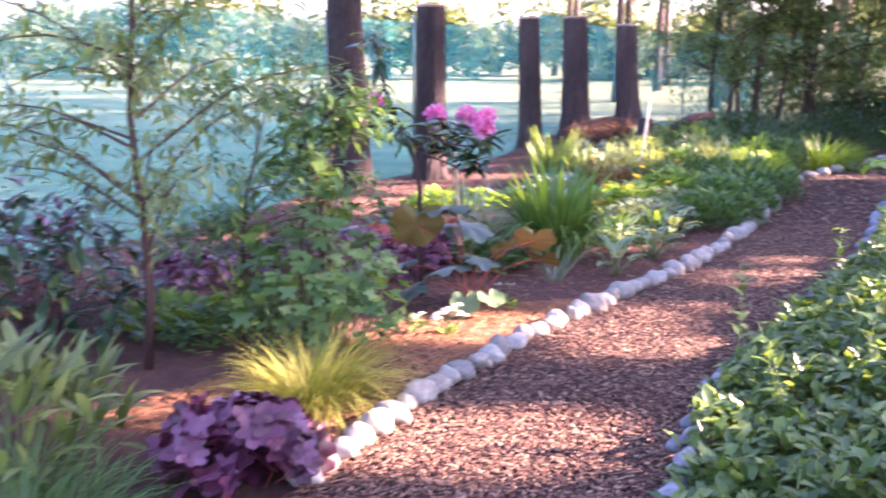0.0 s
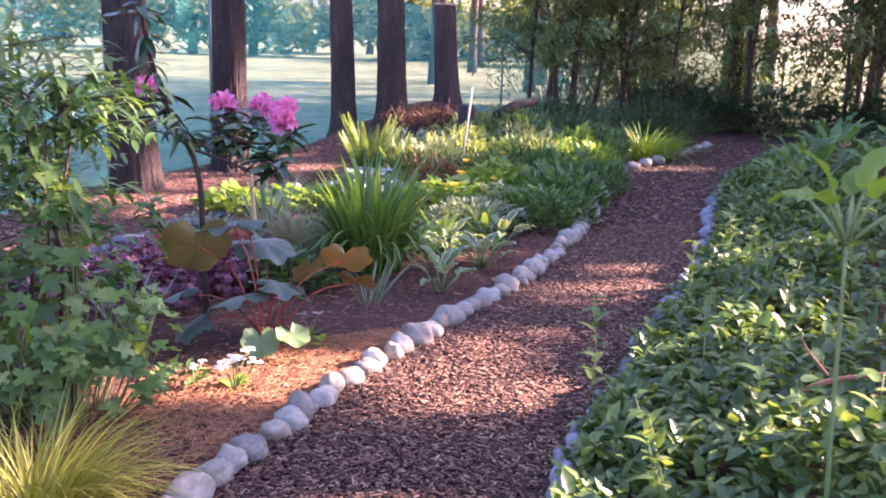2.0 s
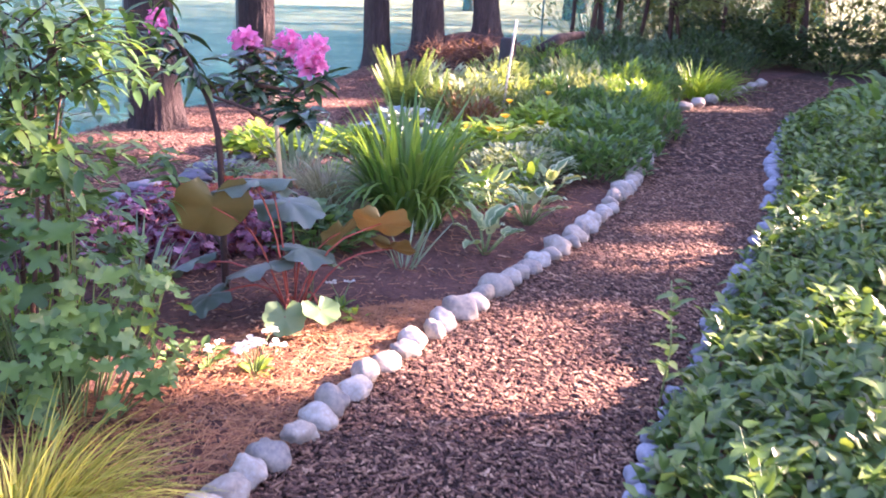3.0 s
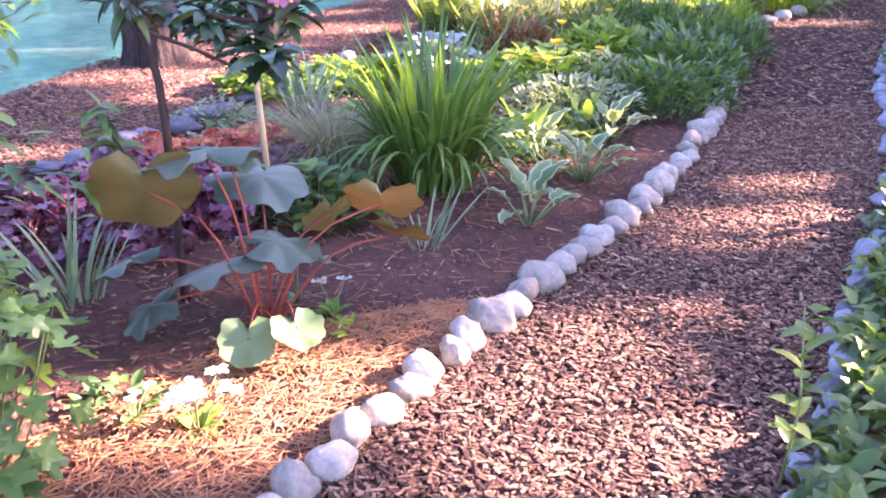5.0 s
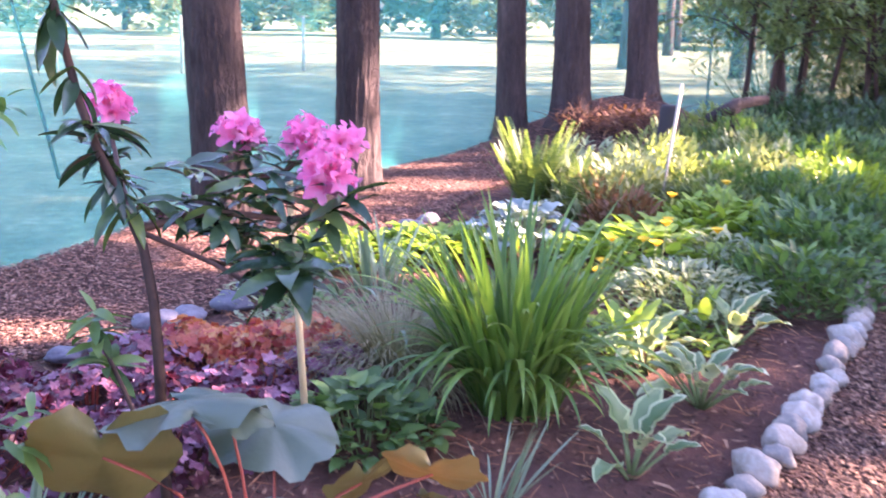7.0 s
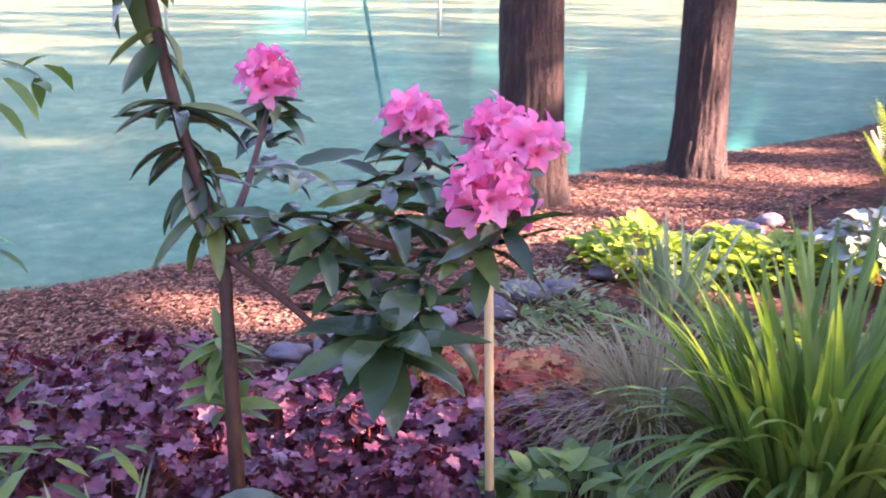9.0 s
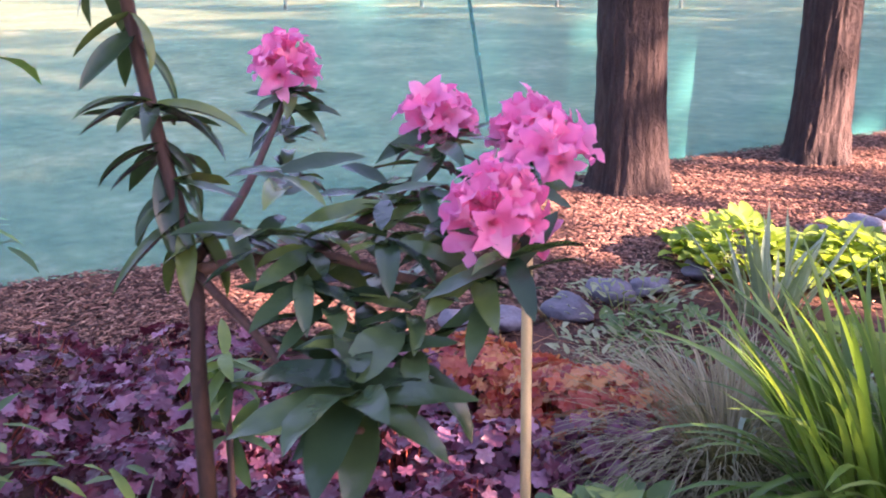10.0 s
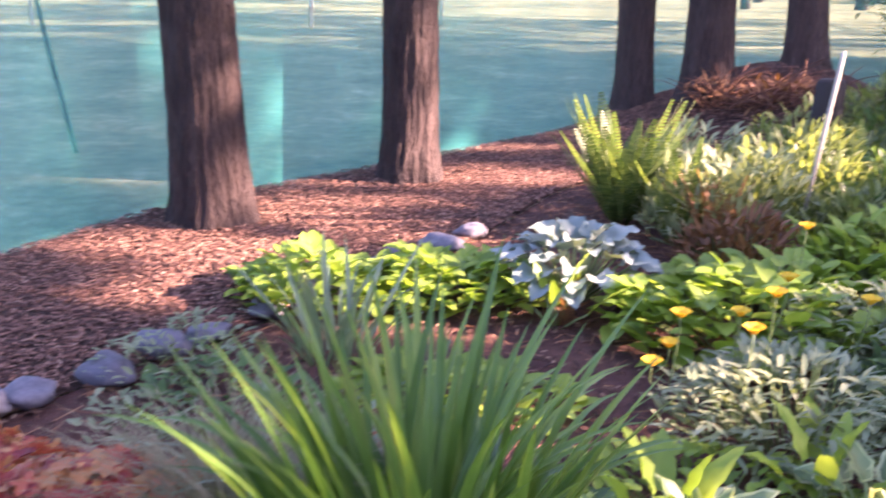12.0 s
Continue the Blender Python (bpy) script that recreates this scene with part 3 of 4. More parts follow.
PINES = [(7.5, 27, .16), (5.2, 30, .14), (9.0, 31, .18), (11.5, 28, .17), (6.6, 36, .16), (8.6, 40, .18), (13.5, 33, .2), (12.2, 24.2, .24), (12.9, 24.6, .18), (16, 29, .2), (18, 24, .2), (20.5, 31, .2), (15, 38, .2), (22, 22, .2), (18.5, 18, .22), (5.8, 45, .16), (10.5, 47, .18), (4.6, 38, .13), (25, 27, .2), (17.5, 15.8, .2)]
for i, (x, y, r) in enumerate(PINES):
    pine(x, y, r, U(13, 17), True, i)
def leaf_tree(x, y, h, r, seed, n, low=0.3):
    """Broad tree added at the wood's edge for shade: trunk, limbs and tight sprays of leaves with gaps between."""
    rr = random.Random(seed)
    root = thing("birch_tree", (x, y, 0), "broad tree added beyond the path to cast dappled shade", "tree", "trees of the wood's edge")
    t, c = Mesher(), Mesher()
    t.tube([(0, 0, -0.1), (0.1, 0.05, h * 0.4), (-0.05, 0.1, h * 0.8), (0, 0, h)], [0.17, 0.13, 0.07, 0.02], 10)
    for k in range(n):
        s = low + (1 - low) * (k + rr.random()) / n
        a = k * 2.4 + rr.uniform(-0.5, 0.5)
        q = r * math.sqrt(rr.uniform(0.03, 1)) * math.sin(math.pi * min(1, 0.25 + 0.75 * (1 - s) / (1 - low) * 0.9))
        cc = Vector((q * math.cos(a), q * math.sin(a), h * s))
        if not sunny(cc + Vector((x, y, 0))) and not sunny(cc * 0.5 + Vector((x, y, h * s * 0.42))):
            t.tube([(0, 0, h * s * 0.85), tuple(cc)], [0.04, 0.012], 5, False)
        sg = rr.uniform(0.22, 0.42)
        for _ in range(int(95 * sg / 0.3)):
            p = cc + Vector((rr.gauss(0, sg), rr.gauss(0, sg), rr.gauss(0, sg * 0.7)))
            if sunny(p + Vector((x, y, 0))):
                continue
            c.blade(p, rr.uniform(0, 6.3), rr.uniform(-0.6, 0.9), rr.uniform(0.13, 0.24), rr.uniform(0.09, 0.16), 0.5, 1, lambda s: 0.55 + 0.45 * (1 - s))
    part("trunk", t, M["bark"], root)
    part("crown", c, M["mid"], root)


NSH = 88
# mostly unseen trees added on the sun's side to shade path, bed and net
EDGE = [(14.6, 9.6), (15.4, 5.6), (15.0, 2.0), (16.2, -1.6), (17.4, -5.0), (18.6, 3.8), (18.8, 7.4), (19.4, 10.3), (19.2, 0.2), (22.5, 4.5), (22.8, 9.6), (23.0, 2.0), (17.0, 14.7), (21.5, 14.0), (22.0, -3.5), (15.6, 17.2), (19.0, 18.2), (22.5, 17.5), (13.8, 20.4), (20.6, 21.5)]
for i, (x, y) in enumerate(EDGE):
    leaf_tree(x, y, (10.5 if x < 18 else 13.5) + 1.2 * math.sin(i * 2.1), 2.3, 90 + i, NSH, 0.22)


# ---- foliage builders ----
def leaf_mesh(name, mat, length, width, droop, segs=6, prof=None, fold=0.25, wave=0.0, el=0.0):
    m = Mesher()
    m.blade((0, 0, 0), 0, el, length, width, droop, segs, prof, fold, wave)
    return m.mesh(name, mat)


def place_leaf(name, me, parent, p, az, el, roll=0.0, k=1.0, label=""):
    ob = new(name, me)
    ob.parent = parent
    ob.matrix_local = Matrix.Translation(p) @ Euler((roll, -el, az)).to_matrix().to_4x4() @ Matrix.Scale(k, 4)
    if label:
        tagged(ob, label)
    return ob


def clump(name, at, label, category, mat, n, length, width, base_r, el=(0.9, 1.5), droop=(0.3, 1.4), segs=6, prof=strap, group="", singly=0):
    """Grassy clump of arching blades."""
    root = thing(name, (*at, ground_z(*at)), label, category, group)
    if singly:
        kinds = [leaf_mesh("blade", mat, length * q, width, d, segs, prof, 0.35) for q, d in ((1.0, droop[0]), (0.9, (droop[0] + droop[1]) / 2), (0.8, droop[1]), (0.95, droop[0] * 1.5))]
        for _ in range(singly):
            a, rr = U(0, 6.3), base_r * math.sqrt(U(0, 1))
            q = rr / base_r
            place_leaf("blade", R.choice(kinds), root, (rr * math.cos(a), rr * math.sin(a), 0), a + R.gauss(0, 0.5), el[1] - (el[1] - el[0]) * min(1, q * U(0.5, 1.2)), U(-0.2, 0.2), U(0.65, 1.1))
        n -= singly
    if n > 0:
        m = Mesher()
        for _ in range(n):
            a, rr = U(0, 6.3), base_r * math.sqrt(U(0, 1))
            q = rr / base_r
            m.blade((rr * math.cos(a), rr * math.sin(a), 0), a + R.gauss(0, 0.6), el[1] - (el[1] - el[0]) * min(1, q * U(0.4, 1.2)), length * U(0.55, 1.1), width * U(0.7, 1.2), U(*droop), segs, prof, 0.35)
        tagged(part("tuft", m, mat, root), kind="stuff")
    return root


def mound(name, at, label, category, mat, rx, ry, h, n, leaf, width, group="", kind="", prof=ovate, disc=0.0, stems=None, lift=0.0, el=(0.0, 0.9), droop=(0.2, 0.8)):
    """Leafy mound: leaves over a low dome, with stalks under them."""
    root = thing(name, (*at, ground_z(*at)), label, category, group, kind)
    m, st = Mesher(), Mesher()
    for i in range(n):
        a, q = U(0, 6.3), math.sqrt(U(0, 1))
        x, y = rx * q * math.cos(a), ry * q * math.sin(a)
        top = h * math.sqrt(max(0.05, 1 - q * q * 0.85)) * (0.75 + 0.35 * noise.noise((x * 4 + at[0], y * 4 + at[1], 1.0)))
        z = lift + max(0.02, top * (1 - 0.75 * U(0, 1) ** 2.2))
        s = U(0.6, 1.25)
        if disc:
            m.disc((x, y, z), a + R.gauss(0, 0.7), U(0.05, 1.15) * (0.5 + q), leaf * s * 0.5, 5 if disc > 0.4 else 7, disc, U(-0.1, 0.3), 2, 0.6)
        else:
            m.blade((x, y, z), a + R.gauss(0, 0.9), U(*el), leaf * s, width * s, U(*droop), 4, prof, 0.3)
        if i % 6 == 0:
            st.tube([(x * 0.5, y * 0.5, -0.01), (x * 0.85, y * 0.85, z * 0.6), (x, y, z)], [0.004, 0.003, 0.002], 4, False)
    tagged(part("foliage", m, mat, root), kind="stuff")
    tagged(part("stalk", st, stems or M["green_twig"], root), kind="stuff")
    return root


# ---- rhododendron with its stake ----
def rhododendron():
    base = Vector((-0.107, 5.61, 0))
    root = thing("rhododendron", base, "leggy rhododendron with pink flower trusses and leathery leaves", "shrub")
    rel = lambda p: Vector(p) - base
    limbs = [
        ([(-0.107, 5.61, -0.03), (-0.116, 5.637, 0.4), (-0.125, 5.655, 0.75), (-0.18, 5.717, 0.93), (-0.298, 5.77, 1.15), (-0.353, 5.788, 1.36), (-0.398, 5.788, 1.62)], 0.017, 0.010),
        ([(-0.18, 5.717, 0.92), (0.011, 5.663, 0.86), (0.165, 5.61, 0.80), (0.252, 5.583, 0.82)], 0.008, 0.005),
        ([(-0.18, 5.717, 0.92), (-0.007, 5.806, 0.95), (0.193, 5.841, 0.93), (0.275, 5.88, 0.98)], 0.011, 0.006),
        ([(-0.007, 5.806, 0.95), (-0.007, 6.011, 0.98), (-0.025, 6.22, 1.04)], 0.009, 0.006),
        ([(-0.007, 6.011, 0.98), (0.102, 6.126, 1.0), (0.165, 6.2, 1.04)], 0.008, 0.005),
        ([(-0.18, 5.717, 0.93), (-0.298, 5.966, 0.98), (-0.43, 6.25, 1.11)], 0.010, 0.006),
        ([(0.011, 5.663, 0.86), (0.029, 5.877, 0.8), (0.065, 6.055, 0.86)], 0.007, 0.005),
        ([(-0.09, 5.62, 0.2), (-0.22, 5.78, 0.34), (-0.41, 5.98, 0.56)], 0.009, 0.006),
    ]
    for pts, r0, r1 in limbs:
        m = Mesher()
        c = curve([rel(p) for p in pts], 14)
        m.tube(c, [r0 + (r1 - r0) * i / 13 for i in range(14)], 8)
        part("stem" if r0 > 0.02 else "branch", m, M["twig"], root)
    kinds = [leaf_mesh("leaf", M["rhodo"], 0.15, 0.042, d, 7, lance, f, 0.12) for d, f in ((0.3, 0.2), (0.6, 0.3), (0.1, 0.15), (0.9, 0.5))]
    broad = [leaf_mesh("leaf", M["rhodo"], 0.155, 0.054, d, 7, lance, f, 0.1) for d, f in ((0.5, 0.2), (0.8, 0.25), (0.3, 0.15))]
    fresh = [leaf_mesh("leaf", M["mid"], 0.14, 0.04, d, 7, lance, 0.3) for d in (0.3, 0.8)]
    rolled = [leaf_mesh("leaf", M["rhodo"], 0.15, 0.036, d, 7, lance, 0.6) for d in (0.3, 0.7)]

    def whorl(p, n, el, k=1.0, pool=kinds, spread=6.28, az0=0.0):
        for i in range(n):
            place_leaf("leaf", R.choice(pool), root, rel(p) + Vector((0, 0, U(-0.03, 0.02))), az0 + spread * i / n + U(-0.25, 0.25), U(*el), U(-0.5, 0.5), k * U(0.75, 1.15))

    whorl((0.231, 5.6, 0.875), 11, (-0.15, 0.55), 1.05, broad)
    whorl((0.22, 5.63, 0.84), 6, (-0.6, 0.0), 1.0, broad)
    whorl((-0.398, 5.788, 1.60), 9, (-1.2, -0.1), 1.25)
    whorl((-0.371, 5.788, 1.46), 7, (-1.2, -0.3), 1.15)
    whorl((-0.298, 5.77, 1.16), 11, (-0.5, 0.25), 1.0, rolled)
    whorl((-0.335, 5.779, 1.30), 5, (-1.1, -0.3), 1.0, rolled)
    whorl((-0.271, 5.761, 1.10), 7, (-1.1, -0.2), 1.0, rolled)
    whorl((-0.207, 5.735, 0.99), 6, (-1.1, -0.2), 1.0, rolled)
    whorl((-0.235, 5.744, 1.04), 8, (-0.8, 0.0), 0.85, rolled + kinds)
    whorl((-0.153, 5.788, 0.97), 7, (-0.7, 0.1), 0.9, rolled + kinds)
    for p, n in (((0.011, 5.788, 0.98), 8), ((0.12, 5.832, 0.98), 8), ((0.193, 5.788, 0.92), 8), ((0.075, 5.895, 1.02), 8), ((-0.007, 6.011, 1.0), 8), ((0.065, 6.055, 0.9), 9), ((0.075, 5.744, 0.9), 7), ((0.265, 5.859, 0.95), 7), ((-0.062, 5.877, 0.93), 7), ((0.029, 5.744, 0.93), 8), ((0.165, 5.717, 0.88), 8), ((0.102, 5.966, 1.04), 8), ((0.175, 5.966, 0.98), 8), ((-0.062, 5.744, 0.98), 7), ((0.138, 5.699, 0.82), 8), ((0.029, 5.921, 0.88), 8), ((0.229, 5.744, 0.86), 8), ((-0.08, 5.832, 1.06), 7), ((0.047, 6.1, 1.06), 8), ((0.211, 6.1, 1.02), 8)):
        whorl(p, n, (-0.4, 0.4), 0.85)
    for p in ((-0.43, 6.25, 1.11), (-0.453, 6.269, 1.09), (-0.434, 6.242, 1.02), (-0.398, 6.197, 0.96)):
        whorl(p, 9, (-0.5, 0.6), 0.72)
    for p in ((-0.007, 6.197, 1.06), (0.171, 6.215, 1.05), (0.334, 5.837, 0.99)):
        whorl(p, 9, (-0.45, 0.5), 0.85)
    whorl((0.293, 5.832, 0.95), 6, (-0.6, 0.1), 0.9)
    for p in ((-0.41, 5.98, 0.60), (-0.40, 5.97, 0.54), (-0.36, 5.93, 0.47)):
        whorl(p, 9, (-0.5, 0.8), 0.85, fresh)

    def truss(p, r, n):
        c = rel(p)
        tr = part("flower_truss", Mesher(), M["petal"], root, "ball-shaped cluster of bright pink flowers")
        tr.matrix_local = Matrix.Translation(c)
        fm = Mesher()
        for k in range(5):
            fm.blade((0, 0, -0.02), k * 1.2566, 1.38, 0.080, 0.033, 1.5, 9, funnel, 0.35, 0.6)
        fm.tube([(0, 0, -0.03), (0, 0, 0.006)], [0.004, 0.009], 6, False)
        me = fm.mesh("flower", M["petal"])
        sm = Mesher()
        for k in range(6):
            sm.blade((0, 0, 0.0), k * 1.05, 1.2, 0.055, 0.0022, 0.5, 3, strap)
        stamen = sm.mesh("stamens", M["white"])
        for i in range(n):
            z = 1 - 1.35 * (i + 0.5) / n
            a = i * 2.39996
            d = Vector((math.sqrt(max(0, 1 - z * z)) * math.cos(a), math.sqrt(max(0, 1 - z * z)) * math.sin(a), z))
            f = new("flower", me)
            f.parent = tr
            f.matrix_local = Matrix.Translation(d * r * U(0.4, 0.85)) @ (d + Vector((U(-0.35, 0.35), U(-0.35, 0.35), U(-0.2, 0.35)))).to_track_quat('Z', 'Y').to_matrix().to_4x4() @ Matrix.Scale(U(0.65, 1.1), 4)
            if i % 2 == 0:
                s = new("stamen", stamen)
                s.parent = tr
                s.matrix_local = f.matrix_local.copy()
        return tr

    truss((0.275, 5.89, 1.03), 0.074, 17)
    truss((0.165, 6.2, 1.085), 0.060, 11)
    truss((-0.025, 6.22, 1.09), 0.062, 11)
    truss((0.295, 6.03, 1.095), 0.046, 7)
    truss((-0.43, 6.25, 1.165), 0.062, 12)


rhododendron()
sk = thing("plant_stake", (0.156, 6.247, 0), "pale square wooden stake beside the rhododendron", "stake")
m = Mesher()
m.tube([(0, 0, -0.05), (-0.037, 0.064, 0.5), (-0.068, 0.119, 0.93), (-0.068, 0.119, 0.945)], [0.012, 0.012, 0.012, 0.010], 8)
part("pole", m, M["stakewood"], sk)
m = Mesher()
m.tube([(-0.002, 0.004, 0.03), (-0.014, 0.025, 0.2)], [0.015, 0.015], 8)
part("sleeve", m, M["charred"], sk, "black plastic sleeve at the foot")
m = Mesher()
m.tube([(-0.063, 0.111, 0.86), (-0.065, 0.113, 0.885)], [0.016, 0.016], 8)
part("tie", m, M["charred"], sk, "dark plant tie")


# ---- round-leaved ligularia ----
def ligularia(at):
    root = thing("ligularia", (*at, 0), "ligularia with large round leaves, bronze beneath, red stalks", "plant")
    base = Vector((*at, 0))
    for i, (x, y, z, r, az, tilt, mat) in enumerate([
            (-0.12, 5.26, 0.53, 0.165, 1.75, 1.2, "ligularia"), (0.03, 5.36, 0.62, 0.165, 2.2, 0.25, "ligtop"), (0.10, 5.42, 0.60, 0.12, 0.6, 0.3, "ligtop"), (0.18, 5.58, 0.47, 0.155, -0.7, 0.2, "ligtop"),
            (0.405, 5.53, 0.34, 0.10, 2.3, 1.0, "ligularia"), (0.58, 5.47, 0.40, 0.135, 1.3, 0.8, "ligularia"), (0.64, 5.52, 0.27, 0.115, 1.0, 0.6, "ligularia"),
            (0.24, 5.39, 0.31, 0.14, 0.3, 0.18, "ligtop"), (0.06, 5.34, 0.26, 0.15, 2.4, 0.35, "ligtop"), (-0.24, 5.38, 0.26, 0.12, 2.6, 0.55, "ligtop"),
            (-0.15, 5.28, 0.14, 0.10, 3.4, 0.5, "ligtop"), (0.165, 5.1, 0.11, 0.09, -1.6, 0.8, "hosta_heart"), (0.31, 5.12, 0.13, 0.085, -1.0, 0.5, "hosta_heart"), (0.35, 5.5, 0.2, 0.07, 0.5, 0.5, "hosta_heart")]):
        p = Vector((x, y, z)) - base
        s = Mesher()
        s.tube(curve([(U(-0.03, 0.03), U(-0.03, 0.03), -0.02), tuple(p * 0.45 + Vector((U(-0.02, 0.02), U(-0.02, 0.02), 0.08 + 0.12 * p.z))), tuple(p)], 8), [0.0055 - 0.0003 * k for k in range(8)], 7)
        part("stalk", s, M["red_stem"], root)
        d = Mesher()
        d.disc((0, 0, 0), 0, 0, r * (1.12 if mat == "ligtop" else 1.0), 10, 0.07, -0.22 if mat == "ligtop" else 0.16, 5, 0.75)
        lf = part("leaf", d, M[mat], root)
        lf.matrix_local = Matrix.Translation(p) @ Euler((0, tilt, az)).to_matrix().to_4x4()


ligularia((0.21, 5.38))


def hosta(name, at, n, length, width, mat, label, group="", el=(0.3, 1.1), droop=0.9, up=0.12):
    root = thing(name, (*at, ground_z(*at)), label, "plant", group)
    kinds = [leaf_mesh("leaf", mat, length * q, width * q, d, 7, ovate, f, 0.25) for q, d, f in ((1, droop, 0.3), (0.85, droop * 1.4, 0.4), (0.7, droop * 0.6, 0.5))]
    if mat == M["hosta"]:
        kinds = []
        for q, d, f in ((1, droop, 0.3), (0.85, droop * 1.4, 0.4), (0.7, droop * 0.6, 0.5)):
            hm = Mesher()
            hm.blade((0, 0, 0), 0, 0, length * q, width * q, d, 7, ovate, f, 0.25)
            edge = len(hm.f)
            hm.blade((0.006, 0, 0.0025), 0, 0, length * q * 0.93, width * q * 0.70, d, 7, ovate, f, 0.25)
            me = hm.mesh("leaf", mat)
            me.materials.append(M["hosta_heart"])
            me.polygons.foreach_set("material_index", [0 if k < edge else 1 for k in range(len(hm.f))])
            kinds.append(me)
    for i in range(n):
        a = i * 2.4 + U(-0.3, 0.3)
        q = i / n
        e = el[1] - (el[1] - el[0]) * q
        s = Mesher()
        tip = Vector((math.cos(a) * up * (0.3 + q), math.sin(a) * up * (0.3 + q), up * (1.3 - 0.6 * q)))
        s.tube([(0, 0, -0.01), tuple(tip * 0.6), tuple(tip)], [0.006, 0.005, 0.004], 6)
        part("stalk", s, M["green_twig"], root)
        place_leaf("leaf", R.choice(kinds), root, tip, a, e, U(-0.3, 0.3), U(0.8, 1.15))
    return root


HL = "young hosta with cream and green variegated leaves"
hosta("hosta", (1.21, 6.22), 9, 0.19, 0.085, M["hosta"], HL, "variegated hostas")
hosta("hosta", (1.58, 6.79), 15, 0.20, 0.09, M["hosta"], HL, "variegated hostas")
hosta("hosta", (1.43, 7.14), 12, 0.19, 0.085, M["hosta"], HL, "variegated hostas")
hosta("hosta", (1.88, 7.45), 10, 0.18, 0.08, M["hosta"], HL, "variegated hostas")
hosta("hosta", (1.37, 7.28), 7, 0.22, 0.07, M["lime"], "lime yellow hosta shoots in the sun", "lime hostas", (0.6, 1.3), 0.5)
hosta("hosta", (1.76, 7.54), 7, 0.22, 0.07, M["lime"], "lime yellow hosta shoots in the sun", "lime hostas", (0.6, 1.3), 0.5)
hosta("blue_hosta", (1.02, 8.99), 46, 0.16, 0.125, M["silver"], "silvery blue hosta with broad heart-shaped leaves", "", (-0.1, 0.9), 0.8, 0.22)
hosta("hosta", (0.97, 8.68), 6, 0.18, 0.05, M["lime"], "small yellow-green hosta shoot on bare soil", "lime hostas", (0.8, 1.3), 0.4)

# ---- grasses and strap leaves ----
clump("daylily", (0.86, 6.78), "large green daylily clump of arching strap leaves", "plant", M["daylily"], 330, 0.80, 0.029, 0.17, (1.22, 1.56), (0.45, 2.4), 12, singly=290)
clump("iris", (0.42, 7.22), "blue-green iris leaves beside the daylily", "plant", M["bluegrass"], 36, 0.52, 0.018, 0.14, (0.8, 1.45), (1.2, 2.4), 7, singly=36)
clump("feather_grass", (0.38, 6.98), "grey-green fine hair grass tussock", "grass", M["stipa"], 1700, 0.55, 0.0042, 0.14, (0.7, 1.5), (1.0, 2.4), 7)
clump("iris", (0.2, 8.25), "pale blue-green iris blades in sun", "plant", M["bluegrass"], 40, 0.48, 0.025, 0.14, (0.9, 1.5), (0.1, 0.7), 6, singly=40)
clump("allium", (0.76, 6.00), "small upright clump of grey-green strap leaves", "plant", M["bluegrass"], 18, 0.36, 0.014, 0.05, (0.8, 1.5), (0.1, 0.9), 6, singly=18)
clump("iris", (-0.48, 5.63), "blue-green strap leaves beside the ligularia", "plant", M["bluegrass"], 26, 0.42, 0.018, 0.09, (0.9, 1.5), (0.2, 0.8), 6, singly=26)
clump("iris", (-0.94, 5.26), "upright green iris leaves at the bed's back", "plant", M["lime"], 80, 0.36, 0.016, 0.3, (0.9, 1.5), (0.2, 0.9), 6, singly=60)
clump("golden_sedge", (-0.51, 3.79), "golden green fine arching sedge tuft", "grass", M["sedge"], 620, 0.46, 0.0055, 0.13, (0.5, 1.4), (0.6, 1.9), 7, singly=60)
clump("grass_tuft", (-1.25, 2.62), "green grass tuft at the bed's edge", "grass", M["mid"], 520, 0.34, 0.007, 0.28, (0.6, 1.5), (0.5, 1.7), 6, singly=60)
clump("lime_grass", (5.0, 12.45), "bright lime green tuft beside the far path", "grass", M["lime"], 420, 0.55, 0.02, 0.42, (0.6, 1.5), (0.6, 1.6), 6)

# ---- leafy mounds of the long bed ----
for x, y, rx, ry, n in ((-1.15, 6.37, 0.4, 0.35, 130), (-0.7, 6.57, 0.35, 0.3, 120), (-0.35, 6.52, 0.3, 0.28, 110), (-0.13, 6.63, 0.26, 0.22, 90), (-1.58, 6.03, 0.35, 0.35, 90), (-0.4, 6.1, 0.26, 0.22, 80), (-0.9, 6.06, 0.35, 0.3, 110), (-1.31, 6.66, 0.35, 0.3, 90), (-0.05, 6.33, 0.2, 0.18, 60), (-1.8, 6.35, 0.3, 0.3, 70), (-0.63, 6.92, 0.25, 0.2, 60)):
    mound("purple_heuchera", (x, y), "purple heuchera clump with small lobed leaves", "plant", M["purple"], rx, ry, 0.25, int(n * 2.6), 0.058, 0.08, "purple heucheras", disc=0.28, stems=M["red_stem"])
mound("purple_heuchera", (-0.65, 3.08), "dark purple heuchera with lobed glossy leaves beside stones", "plant", M["purple"], 0.29, 0.25, 0.36, 150, 0.15, 0.1, disc=0.28, stems=M["red_stem"])
mound("amber_heuchera", (-0.03, 6.98), "amber and coral heuchera clump", "plant", M["amber"], 0.32, 0.26, 0.32, 640, 0.06, 0.08, "amber heucheras", disc=0.3, stems=M["red_stem"])
mound("amber_heuchera", (-0.45, 7.12), "amber heuchera clump behind the purple ones", "plant", M["amber"], 0.28, 0.2, 0.24, 360, 0.055, 0.08, "amber heucheras", disc=0.3, stems=M["red_stem"])
